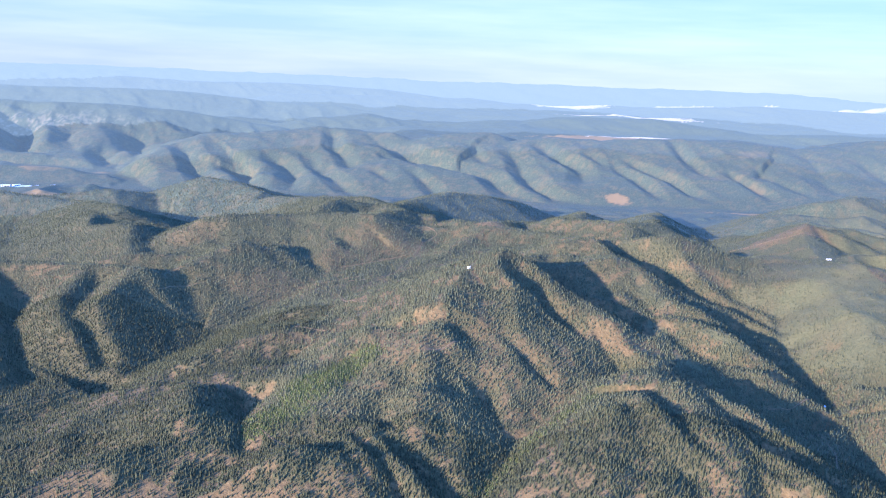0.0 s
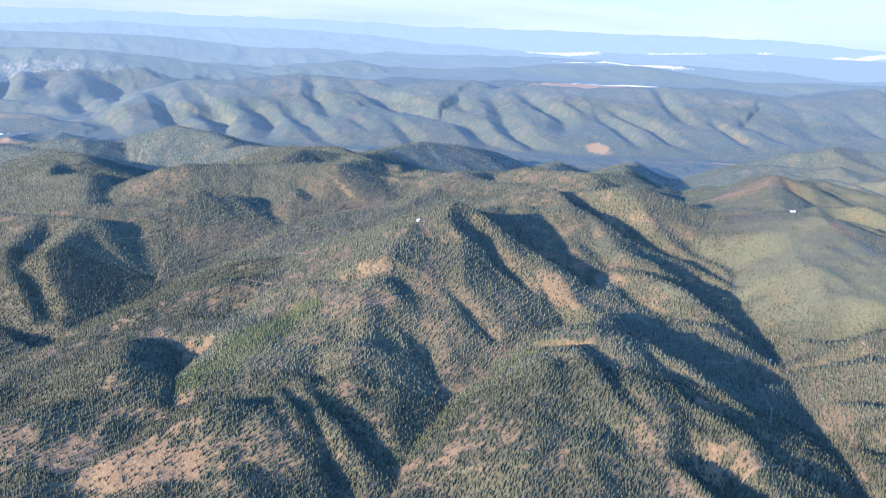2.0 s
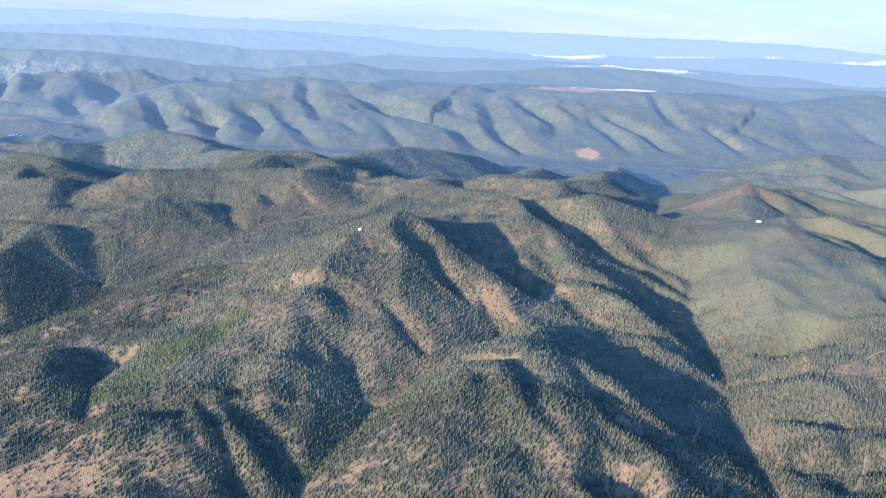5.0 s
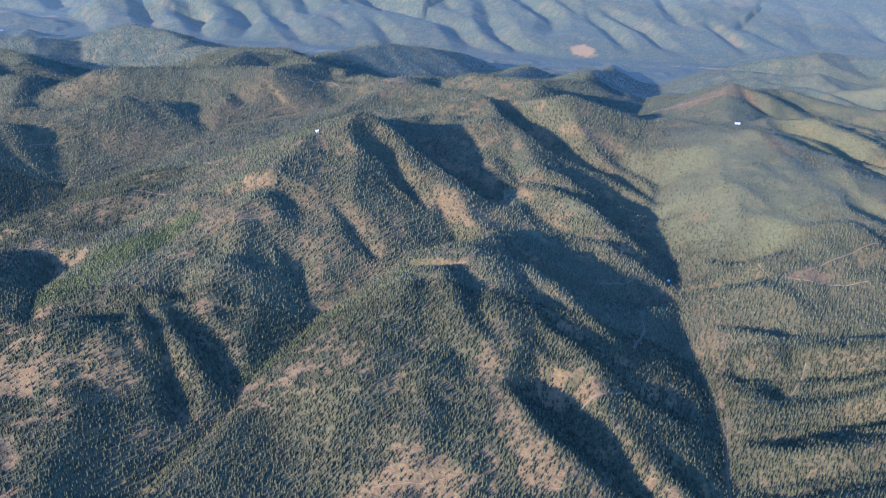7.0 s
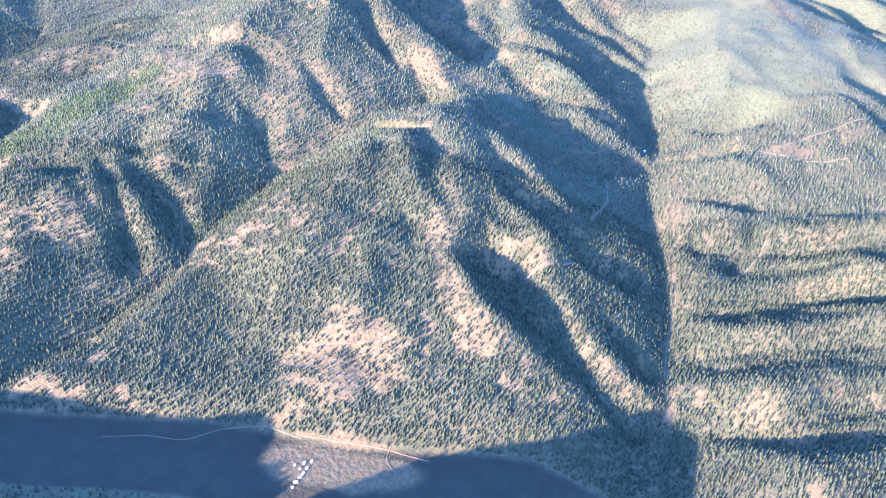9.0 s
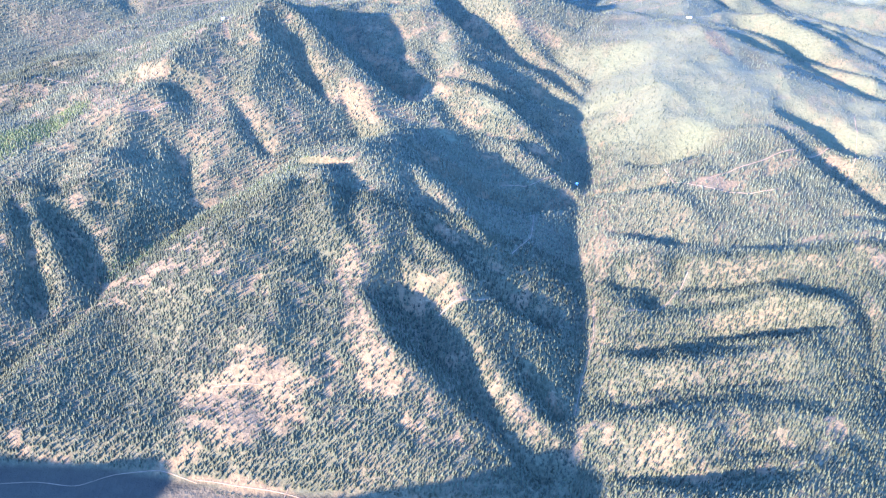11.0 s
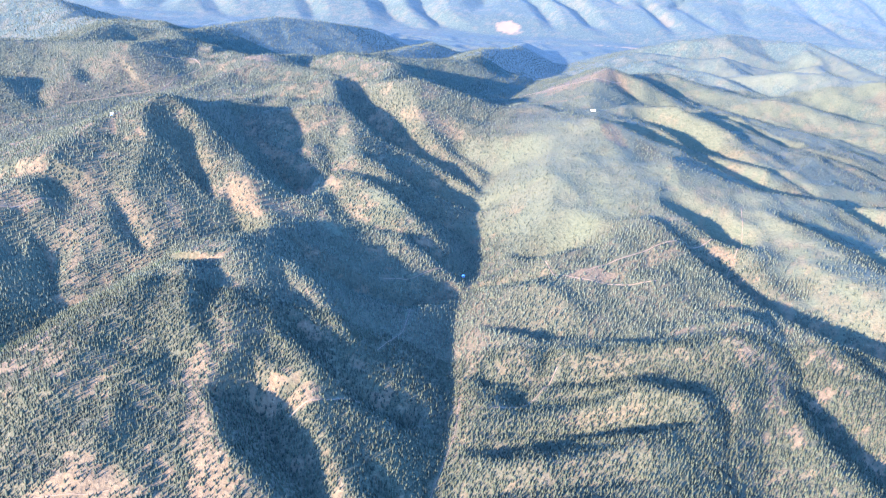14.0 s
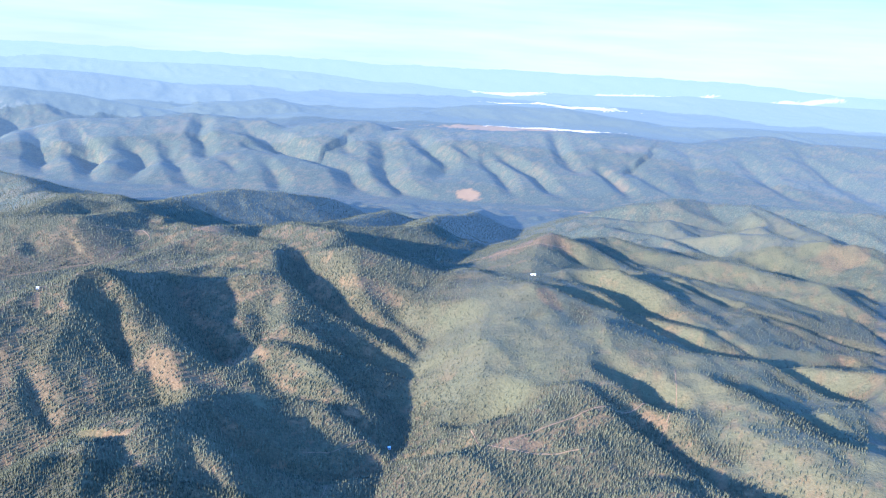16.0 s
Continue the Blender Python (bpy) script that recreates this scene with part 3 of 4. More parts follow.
def far_land(x, y, wx, wy, h):
    far = y > 1450
    if not far.any():
        return h
    fx, fy, f = x[far], y[far], h[far]
    qx = fx + 60 * fractal(fx, fy, 260, 4, 51, 0.6)
    qy = fy + 50 * fractal(fx, fy, 260, 4, 53, 0.6)
    f = f + np.clip((fy - 2350) / 300, 0, 1) * (18 * fractal(fx, fy, 600, 4, 55) + 34 * (crests(qx, fy * 1.6, 520, 4, 67) - 0.6))
    for steep, r, tall, line in RANGES:
        d, z = along(qx, qy, line)
        # small spurs on the flanks
        spur = crests(qx + 0.35 * fy + 0.3 * qy, qy * 0.62 - 0.2 * fx, 120, 4, 57) - 0.62
        spur = spur * np.clip(d / 60, 0.15, 1) * np.clip(1.6 - d / 260, 0, 1)
        f = smax(f, z - steep * (np.hypot(d, r) - r) + tall * 1.7 * spur, 5)
    wob_x = fx + 12 * fractal(fx, fy, 90, 3, 91)
    wob_y = fy + 12 * fractal(fx, fy, 90, 3, 93)
    for wide, line in FOLDS:
        px, py = [p[0] for p in line], [p[1] for p in line]
        pick = (fx > min(px) - 90) & (fx < max(px) + 90) & (fy > min(py) - 90) & (fy < max(py) + 90)
        if pick.any():
            d, depth = along(wob_x[pick], wob_y[pick], line)
            f[pick] = f[pick] - depth * np.clip(1.06 - np.hypot(d, 3) / wide, 0, 1) ** 1.15
    f = np.maximum(f, 19 + 1.5 * fractal(fx, fy, 60, 3, 95))
    f = f + np.clip((fy - 1650) / 100, 0, 1) * np.clip((2500 - fy) / 200, 0, 1) * 5 * (crests(fx, fy, 60, 3, 63) - 0.5)
    # the last skyline
    out_r = np.hypot(fx - 150, fy)
    rim = 60 + 118 * np.clip((out_r - 4150) / 450, 0, 1) ** 1.3
    rim = rim + 17 * fractal(fx, fy, 330, 5, 61) + 9 * fractal(fx, fy, 80, 3, 65) - 45 * np.clip((fx - 2000) / 700, 0, 1)
    f = np.where(out_r > 4000, smax(f, rim, 10), f)
    out = h.copy()
    blend = np.clip((fy - 1450) / 80, 0, 1)
    out[far] = h[far] * (1 - blend) + f * blend
    return out


# ---------------------------------------------------------------- what covers the ground
# clearings: x, y, half-length, half-width, turn in degrees, what it is (bare, grass), how open
CLEARINGS = []


def clearing(x, y, rx, ry, turn, kind, open_=1.0):
    CLEARINGS.append((x, y, rx, ry, turn, kind, open_))


# closed woods
clearing(92, 585, 38, 36, 0, "wood", 0.7)
clearing(75, 545, 30, 22, 0, "wood", 0.8)
clearing(60, 510, 42, 40, 0, "wood", 0.4)
clearing(2, 425, 34, 34, 0, "wood", 0.6)
clearing(208, 342, 18, 40, -30, "wood", 0.5)
clearing(238, 258, 45, 40, 0, "wood", 0.85)
clearing(340, 470, 90, 130, 0, "wood", 0.5)
clearing(330, 345, 85, 60, 0, "wood", 0.45)
clearing(350, 690, 95, 120, 0, "wood", 0.75)
clearing(-210, 620, 130, 90, 0, "wood", 0.8)
clearing(-330, 900, 240, 150, 0, "wood", 0.6)
clearing(112, 405, 34, 40, 0, "wood", 0.75)
clearing(60, 310, 40, 44, 0, "wood", 0.9)
clearing(150, 275, 50, 12, 0, "wood", 0.8)
clearing(190, 348, 11, 26, -35, "wood", 0.95)
# the burnt clearing at the foot of the front hill, and the open strips above it
clearing(114, 297, 25, 17, 20, "bare", 0.78)
clearing(112, 312, 12, 9, 0, "bare", 0.45)
clearing(153, 350, 7, 36, 14, "bare", 0.72)
clearing(167, 314, 9, 15, 20, "bare", 0.70)
clearing(158, 396, 11, 17, 14, "bare", 0.42)
clearing(198, 366, 9, 5, 20, "bare", 0.80)
clearing(197, 415, 4, 7, 0, "bare", 0.6)
clearing(234, 402, 7, 2.5, -20, "bare", 0.95)
clearing(233, 307, 4, 9, 35, "bare", 0.7)
clearing(103, 368, 6, 4, 0, "bare", 0.6)
clearing(77, 368, 6, 4, 20, "bare", 0.6)
clearing(111, 382, 5, 5, 0, "bare", 0.6)
clearing(88, 390, 5, 4, 0, "bare", 0.5)
# the slopes below the hut
clearing(-8, 492, 26, 8, 15, "bare", 0.72)
clearing(-9, 524, 6, 10, 0, "bare", 0.6)
clearing(-25, 502, 14, 6, 30, "bare", 0.6)
clearing(134, 548, 30, 8, 3, "bare", 0.72)
clearing(122, 556, 12, 6, 0, "bare", 0.6)
clearing(88, 520, 5, 13, 20, "bare", 0.6)
clearing(35, 487, 4, 10, 25, "bare", 0.6)
clearing(78, 481, 6, 9, 25, "bare", 0.55)
clearing(60, 500, 4, 12, 25, "bare", 0.5)
clearing(-8, 416, 5, 4, 0, "bare", 0.8)
clearing(8, 405, 4, 5, 0, "bare", 0.6)
clearing(-45, 365, 12, 8, 20, "bare", 0.6)
clearing(-38, 352, 14, 9, 30, "bare", 0.6)
clearing(-34, 508, 12, 22, -35, "bare", 0.55)
clearing(-72, 556, 26, 8, 25, "bare", 0.5)
clearing(40, 520, 6, 26, 20, "bare", 0.5)
clearing(178, 562, 6, 9, 0, "bare", 0.6)
clearing(197, 570, 7, 3.5, -20, "bare", 0.6)
clearing(170, 590, 6, 22, 10, "grass", 0.8)
clearing(182, 545, 12, 6, -20, "grass", 0.8)
clearing(226, 574, 26, 7, -25, "grass", 0.7)
clearing(180, 650, 8, 50, 10, "grass", 0.5)
clearing(250, 727, 24, 8, -15, "bare", 0.62)
clearing(68, 896, 24, 11, 5, "bare", 0.9)
clearing(-40, 832, 40, 34, 0, "bare", 0.42)
clearing(-140, 715, 45, 26, 0, "bare", 0.36)
clearing(-256, 831, 26, 18, 0, "bare", 0.5)
clearing(-95, 790, 26, 22, 0, "bare", 0.36)
# tan meadows on the near left spurs
clearing(-138, 363, 17, 13, 0, "bare", 0.84)
clearing(-95, 352, 27, 10, 8, "bare", 0.88)
clearing(-72, 358, 12, 7, 20, "bare", 0.8)
clearing(-175, 366, 20, 12, 10, "bare", 0.8)
clearing(-64, 452, 44, 13, 54, "grass", 0.3)
clearing(-105, 550, 36, 7, 10, "bare", 0.58)
clearing(-60, 575, 34, 9, 30, "bare", 0.4)
# the open country beyond the creek
clearing(352, 494, 17, 5, 8, "bare", 0.9)
clearing(404, 520, 40, 4, 28, "bare", 0.55)
clearing(480, 572, 22, 30, 20, "bare", 0.4)
clearing(345, 640, 75, 110, 0, "grass", 0.8)
clearing(470, 800, 130, 120, 0, "grass", 0.6)
clearing(484, 574, 34, 40, 20, "grass", 0.9)
clearing(510, 520, 50, 50, 0, "grass", 0.85)
clearing(560, 520, 70, 70, 0, "grass", 0.75)
clearing(430, 650, 70, 100, 0, "grass", 0.75)
clearing(560, 640, 120, 110, 0, "grass", 0.85)
clearing(400, 905, 50, 20, 0, "bare", 0.75)
clearing(380, 902, 30, 12, 0, "bare", 0.85)
clearing(436, 402, 7, 27, -5, "bare", 0.66)
clearing(420, 432, 8, 12, 0, "bare", 0.5)
clearing(362, 298, 5, 8, 0, "bare", 0.8)
clearing(290, 289, 6, 7, 0, "bare", 0.6)
clearing(279, 436, 7, 16, 0, "bare", 0.55)
clearing(297, 391, 6, 7, 0, "bare", 0.5)
clearing(398, 446, 8, 3, 0, "bare", 0.8)
clearing(345, 378, 26, 4, -4, "bare", 0.42)
clearing(394, 690, 8, 14, 20, "bare", 0.6)
clearing(620, 900, 160, 110, 0, "grass", 0.7)
clearing(520, 760, 80, 60, 0, "grass", 0.55)
clearing(820, 1050, 40, 25, 20, "bare", 0.6)
clearing(760, 1150, 200, 120, 0, "grass", 0.7)
clearing(120, 250, 34, 12, 0, "bare", 0.45)
clearing(366, 1640, 24, 30, 0, "bare", 1.0)
clearing(640, 1808, 60, 34, -20, "bare", 0.42)
clearing(690, 1745, 14, 40, 10, "bare", 0.35)
clearing(760, 1990, 60, 34, 25, "bare", 0.34)
clearing(-480, 1692, 40, 16, -10, "bare", 0.4)
clearing(-585, 1682, 36, 14, 0, "bare", 0.4)
clearing(-145, 1778, 24, 22, 0, "bare", 0.4)
clearing(-320, 1965, 40, 60, 0, "bare", 0.3)
clearing(-830, 1705, 50, 30, 0, "bare", 0.6)
clearing(-740, 1775, 22, 14, 0, "bare", 0.7)
clearing(690, 1560, 130, 14, 0, "bare", 0.9)
clearing(-640, 1560, 60, 12, 0, "bare", 0.8)
clearing(-610, 1330, 70, 60, 0, "bare", 0.7)
clearing(560, 2440, 250, 40, 8, "bare", 1.0)
clearing(690, 2480, 120, 34, 0, "bare", 1.0)
clearing(180, 2330, 40, 16, 0, "bare", 0.9)
clearing(770, 3260, 230, 60, -8, "bare", 1.0)
clearing(640, 4040, 170, 120, 0, "bare", 1.0)
clearing(1240, 4210, 160, 30, 0, "bare", 1.0)
clearing(1540, 4190, 150, 26, 0, "bare", 1.0)
clearing(2050, 4050, 200, 26, 0, "bare", 0.9)


def cover(x, y):
    """Bare soil, grass and tree cover, and the valley floor's painted shade, each 0 to 1."""
    x, y = np.asarray(x, float), np.asarray(y, float)
    wide = fractal(x, y, 70, 4, 71, 0.6)
    small = fractal(x, y, 16, 3, 73)
    fine = fractal(x, y, 5.5, 2, 75)
    bare = np.clip((0.65 * wide + 0.7 * small + 1.25 * fine - 0.12) * 1.7, 0, 0.7) * np.interp(y, [600, 900, 1100, 1500, 2250, 2350], [1, 0.75, 0.22, 0.26, 0.26, 0])
    # more bare soil where the ground rises along SUN_AZ, less where it drops
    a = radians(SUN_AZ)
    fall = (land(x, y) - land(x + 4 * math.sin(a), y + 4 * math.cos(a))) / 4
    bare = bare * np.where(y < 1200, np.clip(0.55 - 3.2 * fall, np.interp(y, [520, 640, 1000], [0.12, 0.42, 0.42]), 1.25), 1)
    grass = np.zeros_like(bare)
    wob = 1 + 0.35 * fractal(x, y, 26, 4, 77, 0.65) + 0.25 * fractal(x, y, 7, 2, 79)
    for cx, cy, rx, ry, turn, kind, open_ in CLEARINGS:
        c, s = math.cos(radians(turn)), math.sin(radians(turn))
        u, v = (x - cx) * c + (y - cy) * s, (y - cy) * c - (x - cx) * s
        soft = open_ * np.clip((1.12 - np.hypot(u / rx, v / ry) * wob) * (2.2 if kind == "grass" else 5), 0, 1)
        if cy > 1600 and open_ < 0.9:
            soft = soft * np.clip(0.45 + 1.6 * fractal(x, y, 30, 4, 97, 0.65), 0, 1)
        if kind == "wood":
            bare = bare * (1 - soft)
        elif kind == "grass":
            grass = np.maximum(grass, soft)
            bare = bare * (1 - 0.6 * soft)
        else:
            bare = np.maximum(bare, soft)
            grass = grass * (1 - soft)
    # less bare soil and grass, so more trees, where the ground drops along SUN_AZ
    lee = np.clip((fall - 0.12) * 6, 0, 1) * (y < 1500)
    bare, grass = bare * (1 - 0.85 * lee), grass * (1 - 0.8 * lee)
    # the valley meadow's shade is put into its colour
    flat, _ = along(x, y, RIVER)
    flat = np.clip((19 - flat) / 2, 0, 1)
    # the sunlit patch round the homes: pale soil, mostly left out of the darkening
    lit_yard = np.clip((1.1 - np.hypot((x - 118) / 34, (y - 252) / 11)) * 4 + small, 0, 1)
    bare, grass = bare * (1 - 0.9 * flat * (1 - 0.6 * lit_yard)), grass * (1 - flat)
    # a worn pale bank where the slope meets the meadow
    bank, _ = along(x, y, [(98, 266, 0), (110, 264.5, 0), (131, 263, 0), (142, 261.5, 0), (156, 258, 0)])
    bare = np.maximum(bare, 0.7 * lit_yard * flat)
    bare = np.maximum(bare, 0.95 * np.clip((1.3 + 0.9 * fine + 1.2 * small - bank) * 2, 0, 1))
    # brush and trees keep to the folds of the open ground
    fold = np.clip((0.50 - crests(x * 1.15 + 0.3 * y, y - 0.2 * x, 46, 3, 31)) * 9, 0, 1)
    grass = grass * (1 - 0.85 * fold * (y > 400))
    trees = np.clip(1.0 - 0.34 * bare - 0.62 * bare ** 3 - 0.80 * grass, 0.0, 1)
    return bare, grass, trees, flat * (1 - 0.8 * lit_yard)


# ---------------------------------------------------------------- the ground, one sheet to the skyline
def ground_grid():
    ys = [-5000, -3500, -2300, -1500, -1000, -650, -400, -280] + list(np.arange(-210, 226, 3.2))
    while ys[-1] < 4900:
        ys.append(ys[-1] * 1.0043 + 0.02)
    ys += [5200, 6500]
    u = np.concatenate([np.linspace(-0.32, -0.02, 26)[:-1], np.linspace(-0.02, 1.02, 600), np.linspace(1.02, 1.3, 24)[1:]])
    ys = np.array(ys)[:, None]
    span = np.maximum(np.abs(ys), 300.0)
    left, right = -0.60 * span - 130, 0.58 * span + 330
    x = left + (right - left) * u[None, :]
    return x, np.broadcast_to(ys, x.shape).copy()


def sheet(name, x, y, z, mats, slot, colours):
    rows, cols = x.shape
    me = bpy.data.meshes.new(name)
    co = np.stack([x, y, z], -1).reshape(-1, 3)
    i = np.arange(rows * cols).reshape(rows, cols)
    quad = np.stack([i[:-1, :-1], i[:-1, 1:], i[1:, 1:], i[1:, :-1]], -1).reshape(-1, 4)
    me.vertices.add(len(co))
    me.vertices.foreach_set("co", co.ravel().astype(np.float32))
    me.loops.add(quad.size)
    me.loops.foreach_set("vertex_index", quad.ravel().astype(np.int32))
    me.polygons.add(len(quad))
    me.polygons.foreach_set("loop_start", np.arange(0, quad.size, 4, dtype=np.int32))
    me.polygons.foreach_set("material_index", slot[:-1, :-1].ravel().astype(np.int32))
    me.update(calc_edges=True)
    me.polygons.foreach_set("use_smooth", np.ones(len(quad), dtype=bool))
    for m in mats:
        me.materials.append(m)
    layer = me.attributes.new("cover", "FLOAT_COLOR", "POINT")
    layer.data.foreach_set("color", colours.reshape(-1).astype(np.float32))
    return new(name, me)


gx, gy = ground_grid()
gz = land(gx.ravel(), gy.ravel()).reshape(gx.shape)
gb, gg, gt, floor_shade = cover(gx.ravel(), gy.ravel())
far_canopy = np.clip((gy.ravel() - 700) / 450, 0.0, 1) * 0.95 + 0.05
shade = np.stack([gb, gg, gt * far_canopy, 1 - 0.9 * floor_shade], -1)
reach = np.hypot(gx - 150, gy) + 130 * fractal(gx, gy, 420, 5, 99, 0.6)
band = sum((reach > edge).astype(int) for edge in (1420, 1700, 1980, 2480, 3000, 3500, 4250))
split = int(np.argmax(gy[:, 0] > 1080))
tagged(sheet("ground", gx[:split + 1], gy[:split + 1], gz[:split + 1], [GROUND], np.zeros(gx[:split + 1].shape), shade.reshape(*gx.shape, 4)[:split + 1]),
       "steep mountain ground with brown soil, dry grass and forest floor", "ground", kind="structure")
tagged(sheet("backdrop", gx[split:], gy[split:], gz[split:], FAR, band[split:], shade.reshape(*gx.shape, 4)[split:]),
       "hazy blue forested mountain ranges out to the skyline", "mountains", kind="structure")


# ---------------------------------------------------------------- trees
def conifer_shape(sides, tiers):
    """Corner points and triangles of a conifer one metre high: tiers of (base height, radius, top height)."""
    v, f = [], []
    for k, (low, r, top) in enumerate(tiers):
        o = len(v)
        for j in range(sides):
            t = 2 * math.pi * (j + 0.4 * k) / sides
            v.append((r * math.cos(t), r * math.sin(t), low - 0.03 * (j % 2)))
        v.append((0, 0, top))
        f += [(o + j, o + (j + 1) % sides, o + sides) for j in range(sides)]
    return np.array(v), np.array(f)


def forest(name, px, py, pz, height, turn, fat, needles=NEEDLES, tiers=((0.06, 0.24, 0.74), (0.42, 0.155, 1.0))):
    """Very many conifers in one mesh."""
    v, f = conifer_shape(4, tiers)
    n = len(px)
    c, s = np.cos(turn)[:, None], np.sin(turn)[:, None]
    h = height[:, None]
    w = h * fat[:, None]
    co = np.stack([px[:, None] + w * (v[:, 0] * c - v[:, 1] * s), py[:, None] + w * (v[:, 0] * s + v[:, 1] * c), pz[:, None] + h * v[:, 2]], -1)
    tri = (np.arange(n)[:, None, None] * len(v) + f[None]).reshape(-1, 3)
    me = bpy.data.meshes.new(name)
    me.vertices.add(n * len(v))
    me.vertices.foreach_set("co", co.ravel().astype(np.float32))
    me.loops.add(tri.size)
    me.loops.foreach_set("vertex_index", tri.ravel().astype(np.int32))
    me.polygons.add(len(tri))
    me.polygons.foreach_set("loop_start", np.arange(0, tri.size, 3, dtype=np.int32))
    me.update(calc_edges=True)
    me.materials.append(needles)
    return new(name, me)


rng = np.random.default_rng(4)

# dirt tracks: half-width, then points (x, y)
TRACKS = []


def dirt_track(half, *points):
    TRACKS.append((half, points))


dirt_track(0.4, (-81, 665), (-70, 628), (-60, 618), (-52, 606))
dirt_track(0.4, (-81, 665), (-66, 695), (-58, 718), (-49, 725), (-33, 760), (-22, 810), (-14, 858), (2, 885), (-12, 900), (-53, 876))
dirt_track(0.36, (-101, 566), (-89, 565), (-77, 565))
dirt_track(0.31, (25, 594), (35, 621), (50, 635), (62, 680))
dirt_track(0.4, (-97, 425), (-86, 414), (-74, 406))
dirt_track(0.36, (-4, 486), (8, 494), (19, 506))
dirt_track(0.28, (325, 510), (331, 495), (340, 490), (350, 488), (366, 490), (392, 494))
dirt_track(0.30, (348, 496), (360, 503), (380, 514), (399, 526), (422, 538), (447, 557))
dirt_track(0.31, (476, 603), (469, 568), (454, 538), (441, 514))
dirt_track(0.5, (340, 920), (368, 900), (400, 890), (425, 895), (440, 908))
dirt_track(0.36, (192, 358), (197, 362), (206, 365), (217, 373), (224, 376))
dirt_track(0.36, (290, 384), (299, 388), (313, 399), (320, 408), (325, 418))
dirt_track(0.2, (224, 500), (239, 503), (261, 522), (274, 529))
dirt_track(0.17, (243, 470), (242, 458), (240, 440), (228, 414))
dirt_track(0.2, (273, 398), (271, 372), (262, 339), (257, 316))
dirt_track(0.13, (97, 303), (114, 304), (128, 306))
dirt_track(0.14, (21, 256), (38, 259), (54, 258), (67, 266), (85, 268), (101, 264))
dirt_track(0.2, (101, 265), (110, 264.5), (117, 263.5), (131, 263), (140, 262), (154, 259))
dirt_track(0.22, (138, 264), (136, 258), (142, 251))
dirt_track(0.28, (-126, 724), (-101, 727), (-71, 737))
dirt_track(0.3, (-93, 775), (-63, 796), (-31, 821))
dirt_track(0.3, (-79, 723), (-49, 732), (-23, 760))
dirt_track(0.28, (-236, 666), (-225, 688), (-210, 698))


def clear_of_tracks(x, y):
    free = np.ones(len(x), bool)
    for half, line in TRACKS:
        px, py = [p[0] for p in line], [p[1] for p in line]
        pick = (x > min(px) - 4) & (x < max(px) + 4) & (y > min(py) - 4) & (y < max(py) + 4)
        d, _ = along(x[pick], y[pick], [(a, b, 0) for a, b in line])
        free[pick] &= d > half + 0.7
    return free


def scatter(y0, y1, step, keep, tall):
    """Places for trees on a jittered grid between two distances."""
    wide = max(y1, 230)
    xs, ys = np.meshgrid(np.arange(-0.58 * wide - 40, 0.57 * wide + 310, step), np.arange(y0, y1, step))
    xs, ys = xs.ravel(), ys.ravel()
    span = np.maximum(ys, 230)
    inside = (xs > -0.56 * span - 30) & (xs < 0.56 * span + 285)
    xs, ys = xs[inside], ys[inside]
    xs = xs + rng.uniform(-0.5, 0.5, len(xs)) * step
    ys = ys + rng.uniform(-0.5, 0.5, len(ys)) * step
    _, grass, t, _ = cover(xs, ys)
    river, _ = along(xs, ys, RIVER)
    ok = (rng.random(len(xs)) < t * keep) & (river > 19) & clear_of_tracks(xs, ys)
    xs, ys = xs[ok], ys[ok]
    h = tall * rng.uniform(0.45, 1.25, len(xs)) * (0.85 + 0.15 * t[ok])
    # brush on the smooth green hill is low
    h = h * (1 - 0.25 * np.clip((xs - 295) / 30, 0, 1) * np.clip((ys - 530) / 40, 0, 1))
    return xs, ys, h


tx, ty, th = scatter(232, 430, 1.30, 0.86, 2.45)
# brush along the ditch below the bank
bx = np.linspace(108, 146, 90) + rng.uniform(-0.5, 0.5, 90)
by = np.interp(bx, [108, 120, 146], [261.5, 260, 257.5]) + rng.uniform(-0.9, 0.9, 90)
tx, ty, th = np.concatenate([tx, bx]), np.concatenate([ty, by]), np.concatenate([th, rng.uniform(0.5, 1.3, 90)])
# the trees nearest to the flight, along the foot of the front hill, stand singly
lone = (tx > 60) & (tx < 232) & (ty < 292)
lone &= np.cumsum(lone) <= 300
lone_trees = np.stack([tx[lone], ty[lone], land(tx[lone], ty[lone]), th[lone]], -1)
tx, ty, th = tx[~lone], ty[~lone], th[~lone]
# the woods on the near side of the river, below the flight
for y0, y1, step in ((-190, 130, 6.0), (130, 232, 2.2)):
    sx, sy, sh = scatter(y0, y1, step, 0.85, 2.4)
    tx, ty, th = np.concatenate([tx, sx]), np.concatenate([ty, sy]), np.concatenate([th, sh])
# the woods behind, on the second line of hills
mx, my, mh = scatter(430, 640, 1.55, 0.86, 2.4)
# the trees farthest left take the darker needles of the near forest
leftmost = mx < -105 + 0.12 * (my - 430)
tx, ty, th = np.concatenate([tx, mx[leftmost]]), np.concatenate([ty, my[leftmost]]), np.concatenate([th, mh[leftmost]])
mx, my, mh = mx[~leftmost], my[~leftmost], mh[~leftmost]
tz = land(tx, ty) - 0.15
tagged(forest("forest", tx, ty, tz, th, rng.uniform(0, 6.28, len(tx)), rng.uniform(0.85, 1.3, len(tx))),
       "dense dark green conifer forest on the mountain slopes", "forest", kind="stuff")
